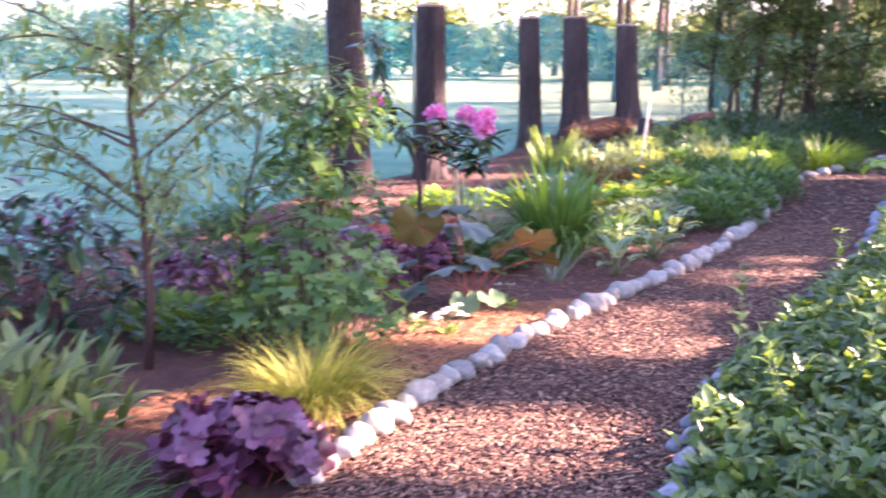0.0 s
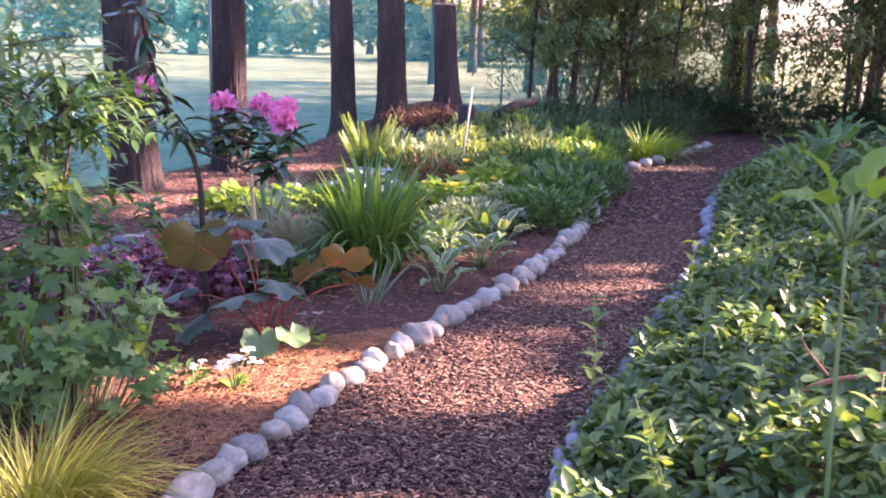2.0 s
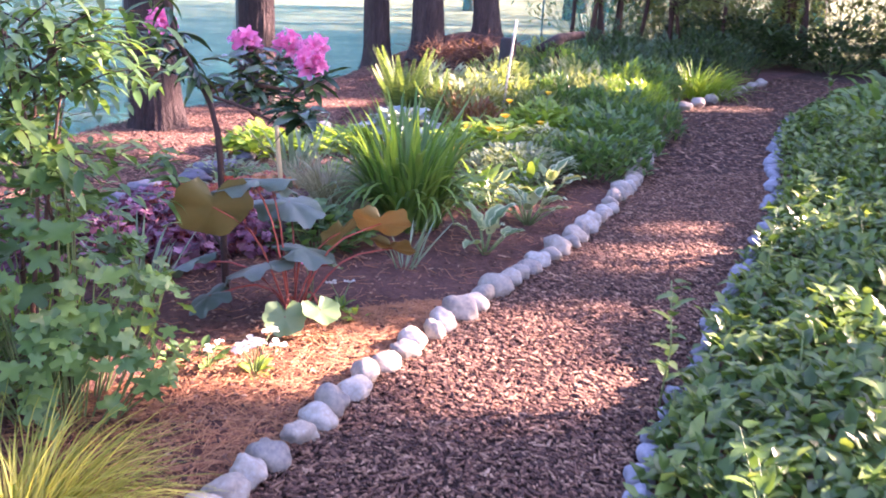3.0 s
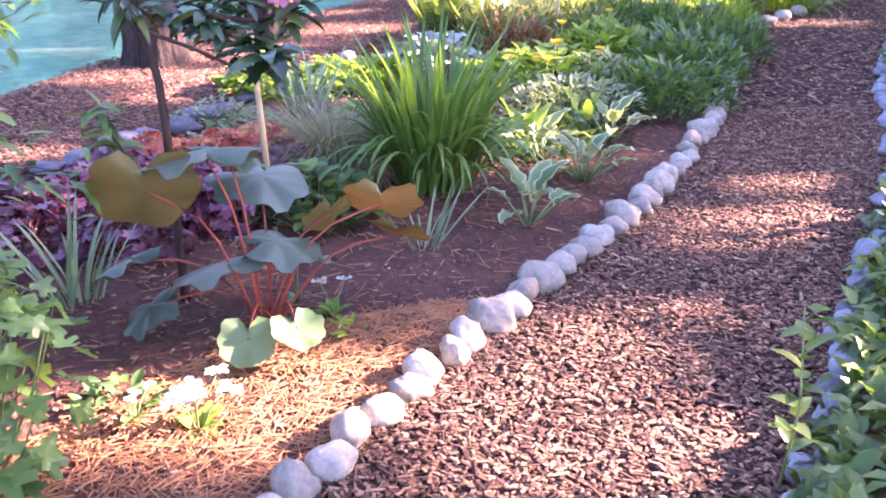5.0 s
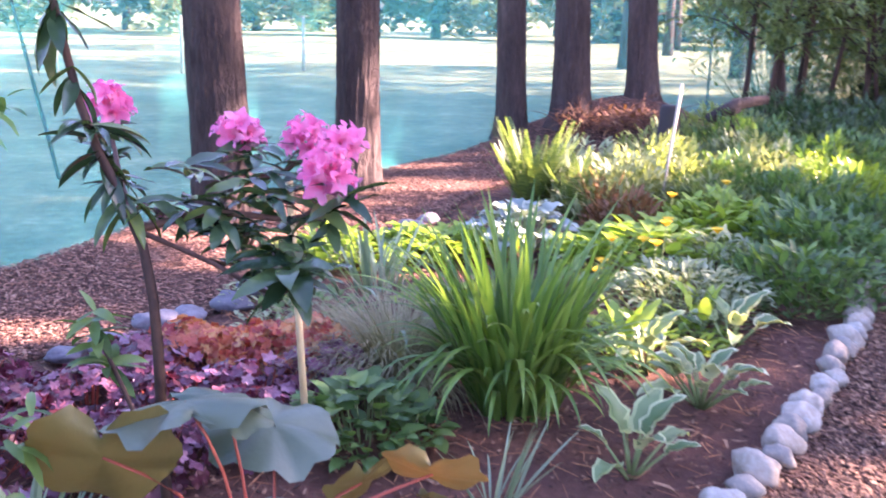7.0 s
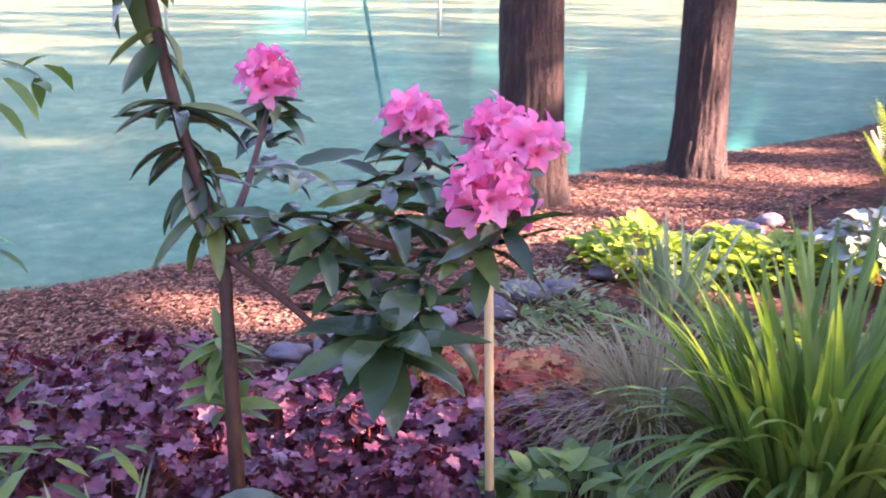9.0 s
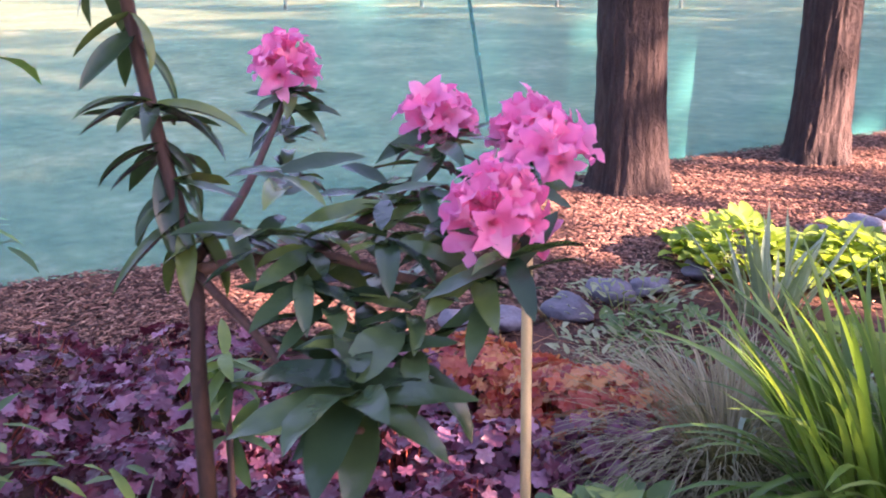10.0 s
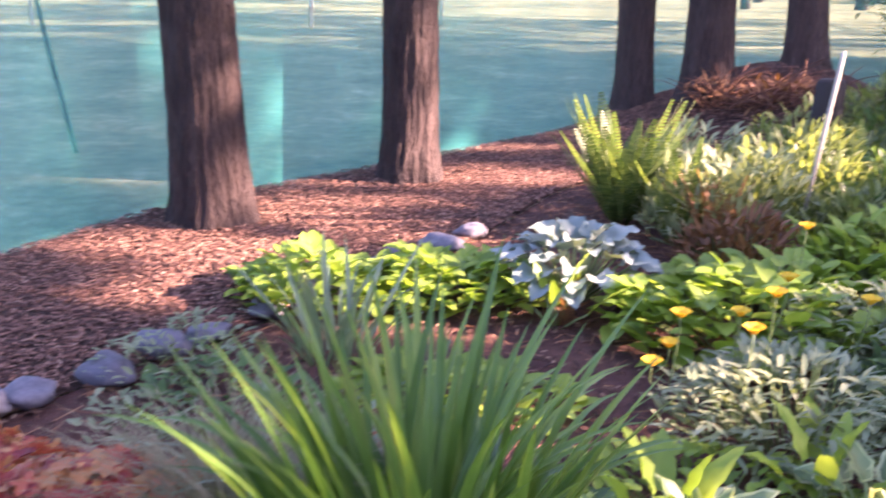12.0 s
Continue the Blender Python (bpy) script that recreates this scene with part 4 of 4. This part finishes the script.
mound("amber_heuchera", (0.1, 6.82), "deep purple heuchera clump under the amber one", "plant", M["purple"], 0.24, 0.2, 0.24, 200, 0.065, 0.08, "amber heucheras", disc=0.28, stems=M["red_stem"])
mound("geranium", (0.32, 6.39), "dense dark green leafy mound beside the stake", "plant", M["mid"], 0.27, 0.25, 0.24, 260, 0.075, 0.05)
mound("lime_mound", (0.01, 8.76), "low lime green leafy carpet in sun", "plant", M["lime"], 0.42, 0.3, 0.26, 420, 0.09, 0.06, "lime carpets")
mound("lime_mound", (0.54, 8.92), "low lime green leafy carpet in sun", "plant", M["lime"], 0.40, 0.3, 0.25, 420, 0.09, 0.06, "lime carpets")
mound("lime_mound", (0.71, 7.97), "lime green low leaves behind the daylily", "plant", M["lime"], 0.4, 0.22, 0.13, 220, 0.08, 0.05, "lime carpets")
mound("primrose_patch", (1.72, 8.76), "bright green broad-leaved mound with yellow poppies", "plant", M["lime"], 0.55, 0.5, 0.34, 520, 0.11, 0.075)
mound("primrose_patch", (2.3, 9.3), "bright green broad-leaved mound in the bed", "plant", M["lime"], 0.5, 0.5, 0.40, 520, 0.10, 0.055, el=(0.2, 1.2))
mound("poppy_foliage", (1.77, 7.93), "feathery grey-green poppy foliage", "plant", M["greygreen"], 0.42, 0.38, 0.34, 900, 0.07, 0.018)
mound("poppy_foliage", (2.12, 8.55), "feathery grey-green poppy foliage", "plant", M["greygreen"], 0.35, 0.35, 0.36, 600, 0.07, 0.018)
mound("geranium", (2.41, 8.11), "mid green leafy mound by the path stones", "plant", M["mid"], 0.42, 0.35, 0.40, 620, 0.085, 0.036, prof=lance, el=(0.2, 1.3))
mound("geranium", (2.75, 8.88), "mid green leafy mound by the path stones", "plant", M["mid"], 0.45, 0.5, 0.46, 760, 0.09, 0.036, prof=lance, el=(0.2, 1.3))
mound("low_herb", (1.46, 7.49), "small-leaved yellow-green creeping herb", "plant", M["lime"], 0.45, 0.28, 0.14, 420, 0.05, 0.03)
mound("low_herb", (1.09, 7.2), "small-leaved green creeping herb", "plant", M["mid"], 0.35, 0.25, 0.14, 300, 0.05, 0.03)
BED = [(1.75, 10.01, .45, .6, "greygreen"), (2.12, 10.35, .45, .65, "willow"), (2.65, 10.17, .5, .55, "mid"), (3.07, 10.99, .5, .6, "greygreen"), (2.32, 9.76, .4, .45, "willow"), (3.01, 9.8, .45, .5, "mid"), (3.56, 10.52, .4, .5, "lime"), (3.36, 9.56, .3, .4, "mid"), (1.55, 10.67, .5, .55, "greygreen"), (2.29, 11.15, .6, .6, "willow"), (3.13, 11.54, .6, .7, "mid"), (3.98, 11.6, .5, .6, "mid"), (4.02, 12.37, .7, .7, "dark"), (3.08, 12.3, .6, .55, "willow"), (4.97, 13.41, .7, .7, "dark"), (1.75, 9.45, .3, .35, "dryfern"), (3.69, 11.24, .3, .6, "lime"), (6.01, 14.53, .8, .8, "dark"), (4.44, 14.13, .8, .8, "dark")]
for x, y, r, h, k in BED:
    mound("border_shrub", (x, y), {"greygreen": "grey-green bushy perennial with pale tips", "willow": "soft green bushy perennial with narrow leaves", "mid": "leafy mid green perennial in the bed", "lime": "sunlit yellow-green perennial in the bed", "dark": "dark green low leafy shrub", "dryfern": "russet dry fern clump in the bed"}[k], "plant", M[k], r, r, h, int(1900 * r), 0.095, 0.024, "border perennials", prof=lance, el=(0.3, 1.45))


def fern(at, n, ln, mat, label, group=""):
    root = thing("fern", (*at, ground_z(*at)), label, "fern", group)
    f = Mesher()
    f.tube([(0, 0, 0), (ln * 0.5, 0, 0.02), (ln, 0, -0.05)], [0.004, 0.003, 0.001], 4)
    for i in range(34):
        s = 0.08 + 0.9 * i / 34
        w = 0.095 * ln * math.sin(math.pi * s ** 0.7) + 0.008
        for sg in (1, -1):
            f.blade((ln * s, 0, 0.02 * math.sin(math.pi * s)), sg * 1.2, 0.1, w, 0.36 * ln / 17, 0.5, 3, lance, 0.2)
    me = f.mesh("frond", mat)
    for i in range(n):
        a = 6.283 * i / n + U(-0.2, 0.2)
        place_leaf("frond", me, root, (0.04 * math.cos(a), 0.04 * math.sin(a), 0), a, U(0.9, 1.5), U(-0.4, 0.4), U(0.65, 1.15))


fern((1.18, 10.31), 34, 0.74, M["fern"], "tall sunlit shuttlecock fern with feathery fronds", "ferns")
fern((1.48, 9.99), 14, 0.55, M["fern"], "sunlit fern with feathery fronds", "ferns")
fern((1.66, 9.8), 14, 0.42, M["dryfern"], "russet brown withered fern", "ferns")
fern((2.46, 10.32), 12, 0.6, M["fern"], "bright yellow-green fern in sun", "ferns")
fern((0.99, 8.71), 8, 0.2, M["dryfern"], "small reddish fern sprout on bare soil", "ferns")


def poppy(x, y, z, k):
    root = thing("yellow_poppy", (x, y, 0), "yellow poppy on a thin stem", "flower", "yellow poppies")
    s = Mesher()
    s.tube(curve([(U(-0.06, 0.06), U(0, 0.1), 0.1), (0, 0.02, z * 0.75), (0, 0, z)], 6), [0.0025] * 6, 5)
    part("stem", s, M["green_twig"], root)
    f = Mesher()
    for i in range(6):
        f.blade((0, 0, z), i * 1.047, 0.75, 0.042 * k, 0.045 * k, 0.3, 4, petal, 0.35, 0.2)
    part("flower_head", f, M["yellow"], root)


for x, y, z in ((1.394, 7.947, 0.374), (1.586, 8.11, 0.334), (1.595, 7.853, 0.38), (1.374, 8.051, 0.231), (1.32, 7.915, 0.221), (1.665, 7.979, 0.452), (1.75, 8.3, 0.4), (2.0, 8.25, 0.36), (1.9, 8.9, 0.42), (2.3, 9.2, 0.45)):
    poppy(x, y, z, 1.0)


def small_flower(at, n, h, petal_mat, label, k=1.0, leaf="mid", name="white_flower"):
    root = thing(name, (*at, 0), label, "flower", "small white flowers" if name == "white_flower" else "")
    lm = Mesher()
    for i in range(9):
        lm.blade((0, 0, 0.01), U(0, 6.3), U(0.2, 1.0), 0.09 * k, 0.035 * k, 0.9, 4, ovate)
    part("leaves", lm, M[leaf], root)
    for i in range(n):
        a, r = U(0, 6.3), U(0.02, 0.10) * k
        z = h * U(0.55, 1.1)
        s = Mesher()
        s.tube([(0, 0, 0), (r * math.cos(a) * 0.4, r * math.sin(a) * 0.4, z * 0.6), (r * math.cos(a), r * math.sin(a), z)], [0.003, 0.0025, 0.002], 5)
        part("stem", s, M["green_twig"], root)
        f = Mesher()
        for j in range(6):
            f.blade((r * math.cos(a), r * math.sin(a), z), j * 1.05 + a, U(0.0, 0.9), 0.034 * k, 0.026 * k, 0.5, 4, petal, 0.3, 0.3)
        part("flower_head", f, petal_mat, root)


small_flower((0.06, 4.78), 6, 0.17, M["white"], "small white-flowered plant on pine straw", 1.1, "lime")
small_flower((0.41, 5.44), 2, 0.12, M["white"], "pale flowers of a small low plant", 0.9, "lime")
small_flower((-0.12, 4.85), 3, 0.1, M["white"], "tiny plant with pale flowers", 0.6, "mid")
small_flower((0.28, 5.57), 2, 0.17, M["petal"], "small magenta flower beside the ligularia", 0.6, "mid", "pink_flower")
mound("low_herb", (0.46, 5.31), "tiny green seedling on bare soil", "plant", M["lime"], 0.05, 0.05, 0.1, 14, 0.05, 0.02)
mound("low_herb", (-0.17, 4.94), "small green seedling among pine straw", "plant", M["mid"], 0.12, 0.1, 0.07, 40, 0.05, 0.03)
mound("low_herb", (-0.31, 8.01), "weedy green growth between stones", "plant", M["greygreen"], 0.28, 0.35, 0.16, 160, 0.05, 0.02)
mound("low_herb", (-0.04, 7.8), "weedy green growth behind the heucheras", "plant", M["mid"], 0.3, 0.25, 0.12, 140, 0.06, 0.03)

# stakes and stump in the bed
ms = thing("marker_stake", (2.15, 9.95, 0), "thin weathered white marker stake in the bed", "stake")
m = Mesher()
m.tube([(-0.12, -0.1, -0.02), (0.04, 0.17, 0.97), (0.042, 0.175, 1.0)], [0.011, 0.011, 0.008], 8)
part("pole", m, M["label_white"], ms)
st = thing("charred_stump", (2.32, 11.05, 0), "short blackened wooden post among plants", "stump")
m = Mesher()
m.tube([(0, 0, -0.03), (0.01, 0, 0.5), (0.02, 0.01, 0.74), (0.02, 0.01, 0.76)], [0.10, 0.09, 0.085, 0.07], 12)
part("post", m, M["charred"], st)
bp = thing("brush_pile", (2.15, 12.85, ground_z(2.15, 12.85)), "heap of reddish brown dead twigs and bracken at the trunks", "brushwood")
m = Mesher()
for i in range(90):
    a, r = U(0, 6.3), 0.5 * math.sqrt(U(0, 1))
    p0 = Vector((r * math.cos(a), 0.6 * r * math.sin(a), U(-0.06, 0.05)))
    dv = Vector((U(-0.5, 0.5), U(-0.3, 0.3), U(0.02, 0.34)))
    m.tube(curve([p0, p0 + dv * 0.5 + Vector((0, 0, U(0, 0.08))), p0 + dv], 5), [0.009, 0.008, 0.006, 0.004, 0.002], 5, False)
tagged(part("brushwood", m, M["deadwood"], bp), kind="stuff")
m = Mesher()
for i in range(260):
    a, r = U(0, 6.3), 0.55 * math.sqrt(U(0, 1))
    m.blade((r * math.cos(a), 0.6 * r * math.sin(a), U(0.0, 0.16)), U(0, 6.3), U(-0.2, 0.9), U(0.08, 0.2), U(0.01, 0.03), U(0.2, 1.2), 3, lance, 0.2)
tagged(part("bracken", m, M["dryfern"], bp), kind="stuff")
small = thing("log", (2.6, 11.6, 0.0), "weathered pale log lying behind plants", "log")
m = Mesher()
m.tube([(0.2, 0, 0.6), (0.45, 0.1, 0.72), (0.75, 0.2, 0.76)], [0.05, 0.055, 0.04], 10)
m.tube([(0.45, 0.1, 0), (0.45, 0.1, 0.72)], [0.05, 0.05], 8)
part("wood", m, M["bark"], small)


# ---- shrubs and young trees beside the start ----
def wispy(name, at, h, r, n, leaf, width, mat, label, category, trunk_r, lean=(0, 0), group="", low=0.25, limbs=16, stems=1, leafset=None):
    """Young tree: leader, thin side limbs and narrow leaves along them."""
    root = thing(name, (*at, ground_z(*at)), label, category, group)
    lf = Mesher()
    per = max(1, n // (limbs * stems))
    for s in range(stems):
        ox, oy = (0, 0) if stems == 1 else (U(-r, r) * 0.25, U(-r, r) * 0.25)
        dx, dy = (lean if stems == 1 else (U(-0.15, 0.15), U(-0.15, 0.15)))
        t = Mesher()
        sp = [Vector((ox + dx * h * q + 0.03 * math.sin(q * 9 + s), oy + dy * h * q, h * q - 0.03)) for q in (0, 0.15, 0.3, 0.5, 0.7, 0.85, 1.0)]
        t.tube(sp, [trunk_r * (1 - 0.8 * i / 6) for i in range(7)], 8)
        part("trunk", t, M["twig"], root)
        b = Mesher()
        for k in range(limbs):
            q = U(low, 0.98)
            a = k * 2.4 + U(-0.4, 0.4)
            p0 = Vector((ox + dx * h * q, oy + dy * h * q, h * q))
            ln = r * U(0.55, 1.15) * (1.15 - 0.6 * q)
            p2 = p0 + Vector((math.cos(a) * ln, math.sin(a) * ln, ln * U(-0.1, 0.7)))
            p1 = p0.lerp(p2, 0.5) + Vector((0, 0, 0.12 * ln))
            pts = curve([p0, p1, p2], 7)
            b.tube(pts, [trunk_r * 0.35 * (1 - 0.8 * i / 6) for i in range(7)], 5, False)
            for _ in range(per):
                i = U(0.2, 1.0)
                o = pts[min(6, int(i * 6.99))] + Vector([R.gauss(0, 0.05 * r) for _ in range(3)])
                if at[0] > 4 and sunny(o + Vector((*at, 0))):
                    continue
                lf.blade(o, a + R.gauss(0, 1.1), U(-0.7, 0.6), leaf * U(0.6, 1.2), width * U(0.7, 1.2), U(0.2, 0.9), 3, lance, 0.25)
        tagged(part("branchwork", b, M["twig"], root), kind="stuff")
    part("foliage", lf, mat, root)
    return root


wispy("young_tree", (-1.38, 4.22), 2.5, 1.0, 2400, 0.11, 0.024, M["willow"], "slender young tree with narrow grey-green leaves", "tree", 0.026, (0.02, 0.0), limbs=36, low=0.2)
wispy("young_tree", (-1.15, 5.2), 1.4, 0.8, 1500, 0.10, 0.026, M["mid"], "thin green shrub with narrow leaves", "shrub", 0.012, (0.05, 0.02), limbs=18, low=0.15, stems=2)
bush = mound("bramble_shrub", (-0.58, 4.55), "leafy green shrub with drooping lobed leaves", "shrub", M["mid"], 0.44, 0.38, 1.1, 340, 0.10, 0.1, disc=0.5, el=(-0.4, 0.6))
wispy("flowering_currant", (-0.62, 4.65), 1.3, 0.5, 900, 0.10, 0.03, M["mid"], "upright green shoots with yellow-green tips", "shrub", 0.012, stems=5, limbs=9, low=0.55)
mound("dark_rhododendron", (-2.33, 4.72), "old rhododendron with dull purple-green leaves", "shrub", M["purple"], 0.62, 0.6, 1.15, 200, 0.15, 0.045, prof=lance, stems=M["twig"], el=(-0.6, 0.8))
mound("dark_rhododendron", (-2.2, 4.6), "rhododendron with leathery grey-green leaves", "shrub", M["rhodo"], 0.7, 0.6, 1.1, 520, 0.16, 0.05, prof=lance, stems=M["twig"], el=(-0.6, 0.8))
mound("herb", (-1.55, 3.15), "tall soft green herb beside the path's start", "plant", M["willow"], 0.42, 0.45, 0.5, 300, 0.20, 0.04, prof=lance, el=(0.1, 1.3))
mound("lime_mound", (-1.42, 4.94), "lime green low leaves under the young tree", "plant", M["lime"], 0.4, 0.3, 0.2, 320, 0.09, 0.05, "lime carpets")
mound("low_herb", (-0.98, 4.72), "low mixed green foliage under shrubs", "plant", M["mid"], 0.45, 0.35, 0.22, 360, 0.09, 0.035, prof=lance)
mound("fleabane", (-0.21, 7.55), "grey low foliage by the back stones", "plant", M["greygreen"], 0.2, 0.2, 0.1, 90, 0.05, 0.02)

# ---- ground cover beside the path ----
cv = Mesher()
CL = curve([(p[0] + 0.03, p[1] - 0.01) for p in RIGHT[1:13]], 120)
CR = curve([(3.2, 0.0), (3.3, 1.5), (3.6, 2.6), (4.2, 3.6), (5.2, 5.0), (6.3, 6.6), (7.5, 8.5), (8.8, 10.0), (10.5, 12.0)], 120)


def cover_h(u, x, y):
    return 0.08 + 0.34 * min(1.0, u * 3.0) ** 0.6 * (0.75 + 0.5 * noise.noise((x * 1.4, y * 1.4, 5.0))) + 0.10 * noise.noise((x * 5, y * 5, 2.0))


for _ in range(46000):
    s = 119 * U(0, 0.999) ** 1.15
    i = int(s)
    p, q = CL[i].lerp(CL[i + 1], s - i), CR[i].lerp(CR[i + 1], s - i)
    u = U(-0.02, 1) ** 1.0 if U(0, 1) < 0.6 else U(0, 0.35)
    u = max(-0.02, u)
    c = p.lerp(q, u)
    z = max(0.02, cover_h(max(u, 0), c.x, c.y) * (1 - 0.7 * U(0, 1) ** 2.5))
    k = U(0.6, 1.35)
    cv.blade((c.x, c.y, z), U(0, 6.3), U(-0.2, 1.2), 0.07 * k, 0.04 * k, U(0.2, 1.0), 2, ovate, 0.3)
solid("ground_cover", cv, M["cover"], "dense leafy green ground cover along the path", "ground cover", kind="stuff")
SP = thing("herb", (1.5, 4.4, 0), "leafy sprig overhanging the path edge", "plant", "sprigs in the ground cover")
sm, lm = Mesher(), Mesher()
sm.tube([(0, 0, 0), (0.02, 0, 0.25), (0.0, 0.02, 0.5)], [0.004, 0.003, 0.002], 5)
for i in range(16):
    z = 0.12 + 0.4 * i / 16
    lm.blade((0.015, 0.01, z), i * 1.7, U(0.0, 0.8), 0.08 * U(0.7, 1.2), 0.04, 0.6, 4, ovate, 0.3)
part("stem", sm, M["green_twig"], SP)
part("leaves", lm, M["cover"], SP)
for i in range(110):
    s = U(5, 105)
    p, q = CL[int(s)], CR[int(s)]
    c = p.lerp(q, U(0.05, 0.75))
    copy_thing(SP, pose(c.x, c.y, 0.0, U(-12, 12), U(-12, 12), U(0, 360)) @ Matrix.Scale(U(0.75, 1.15), 4))
for x, y in ((5, 8.6), (5.53, 9.31), (6.26, 10.17), (5.85, 8.71), (6.79, 10.82), (6.67, 9.5), (7.3, 11.76)):
    hosta("broad_plant", (x, y), 16, 0.30, 0.13, M["mid"], "broad-leaved plant in the shade bed", "broad-leaved plants", (0.2, 1.2), 0.8, 0.4)
mound("red_shrub", (6.86, 9.5), "dull red leafed shrub in the shade bed", "shrub", M["redleaf"], 0.6, 0.6, 0.9, 380, 0.12, 0.05)
mound("red_shrub", (6.09, 9.66), "pinkish brown shrub in the shade bed", "shrub", M["dryfern"], 0.35, 0.35, 0.6, 240, 0.10, 0.03, prof=lance)

# ---- woodland behind ----
for x, y, h, r in ((4.58, 15.89, 4.6, 1.5), (5.56, 16.78, 5.0, 1.6), (6.62, 16.42, 4.2, 1.4), (8.66, 17.24, 4.6, 1.5), (10.12, 15.66, 4.4, 1.5), (11.56, 16.65, 5.0, 1.7), (12.34, 14.31, 4.6, 1.6), (11.34, 12.85, 4.0, 1.4), (13.82, 12.43, 4.6, 1.6), (14.42, 15.5, 5.0, 1.7), (9.34, 18.85, 5, 1.6), (12.8, 10.94, 4.0, 1.4)):
    wispy("willow_shrub", (x, y), h, r, 7000, 0.17, 0.042, M["willow"], "tall wispy shrub with narrow drooping leaves", "shrub", 0.04, stems=4, limbs=16, low=0.2, group="wispy shrubs")
for x, y, r, h in ((7.38, 16.17, 1.0, 0.9), (8.78, 15.61, 1.0, 0.9), (10.02, 14.72, 1.0, 0.9), (11.06, 13.8, 1.0, 0.9), (9.61, 13.15, 0.8, 0.7), (8.88, 11.9, 0.7, 0.6), (10.12, 11.58, 0.9, 0.7), (7.7, 17.42, 1.2, 1.0), (11.59, 15.24, 1.2, 1.1), (10.95, 10.29, 1.0, 0.8)):
    mound("undergrowth", (x, y), "dark green shrubby undergrowth at the wood's edge", "shrub", M["dark"], r, r, h, int(900 * r), 0.16, 0.06, "undergrowth shrubs", prof=lance)

for x, y, r, h in ((7.26, 18.72, 1.5, 2.2), (10.15, 17.86, 1.5, 2.4), (11.89, 17.29, 1.6, 3.0), (13.35, 15.77, 1.6, 3.0), (13.34, 13.7, 1.4, 2.6), (12.55, 11.89, 1.3, 2.4), (14.81, 11.5, 1.5, 3.0), (15.26, 17.14, 1.8, 3.4), (8.9, 20.41, 1.8, 3.2), (6.26, 20.15, 1.5, 3.0)):
    mound("thicket_shrub", (x, y), "tall olive green thicket shrub at the wood's edge", "shrub", M["willow"], r, r, h, int(1100 * r), 0.20, 0.05, "thicket shrubs", prof=lance, el=(-0.5, 0.9))


def far_tree(x, y, h, r, seed):
    rr = random.Random(seed)
    root = thing("far_tree", (x, y, -0.1), "distant broad tree across the field", "tree", "trees across the field")
    t, c = Mesher(), Mesher()
    t.tube([(0, 0, -0.2), (0.1, 0, h * 0.4), (0, 0.1, h * 0.8)], [0.3, 0.22, 0.08], 8)
    for k in range(9):
        cc = Vector((rr.gauss(0, r * 0.5), rr.gauss(0, r * 0.5), h * rr.uniform(0.25, 0.9)))
        t.tube([(0, 0, cc.z * 0.6), tuple(cc)], [0.1, 0.03], 5)
        for _ in range(120):
            d = Vector([rr.gauss(0, 1) for _ in range(3)]).normalized() * r * 0.5 * rr.uniform(0.6, 1.1)
            c.blade(cc + d, rr.uniform(0, 6.3), rr.uniform(-0.5, 1), rr.uniform(0.5, 0.9), rr.uniform(0.3, 0.6), 0.6, 2)
    part("trunk", t, M["bark"], root)
    part("crown", c, M["hedge"], root)


for i in range(26):
    a = -62 + 3.4 * i
    d = 62 + 8 * math.sin(i * 1.7)
    far_tree(d * math.sin(radians(a)), d * math.cos(radians(a)), U(3.0, 5.0), U(2.2, 3.4), 200 + i)
for x, y in ((-10.5, 22.0), (-8.0, 23.5), (-5.6, 24.5), (-3.2, 26.5), (-13.5, 21)):
    fp = thing("field_post", (x, y, -0.05), "thin pale post standing in the field", "post", "posts in the field")
    m = Mesher()
    m.tube([(0, 0, -0.1), (0.02, 0, 1.3)], [0.04, 0.035], 8)
    part("pole", m, M["label_white"], fp)
fp = thing("leaning_pole", (-3.2, 11.4, 0), "thin dark pole leaning behind the net", "pole")
m = Mesher()
m.tube([(0.25, 0, 0.5), (0, 0.1, 1.6)], [0.018, 0.015], 8)
m.tube([(0.36, 0, -0.1), (0.25, 0, 0.52)], [0.018, 0.018], 8)
part("pole", m, M["charred"], fp)
hs = hosta("tall_shoot", (1.60, 2.98), 7, 0.16, 0.075, M["lime"], "tall shoot with large yellow-green leaves above the ground cover", "", (0.0, 1.3), 0.8, 0.1)
for o in hs.children:
    o.location.z += 1.05
m = Mesher()
m.tube(curve([(0.1, 0.05, 0), (0.04, 0.02, 0.6), (0, 0, 1.08)], 8), [0.008 - 0.0005 * i for i in range(8)], 7)
part("stem", m, M["green_twig"], hs)
fb = thing("fallen_branch", (1.91, 3.58, 0.40), "thin bare brown branch lying over the ground cover", "branch")
m = Mesher()
m.tube(curve([(0, 0, 0), (0.12, -0.02, 0.05), (0.35, -0.09, 0.09), (0.53, -0.13, 0.04)], 12), [0.010 - 0.0005 * i for i in range(12)], 7)
part("limb", m, M["deadwood"], fb)
m = Mesher()
m.tube(curve([(0.12, 0.03, 0.05), (0.10, 0.12, 0.10), (0.13, 0.22, 0.12)], 6), [0.006 - 0.0006 * i for i in range(6)], 6)
part("twig", m, M["deadwood"], fb)
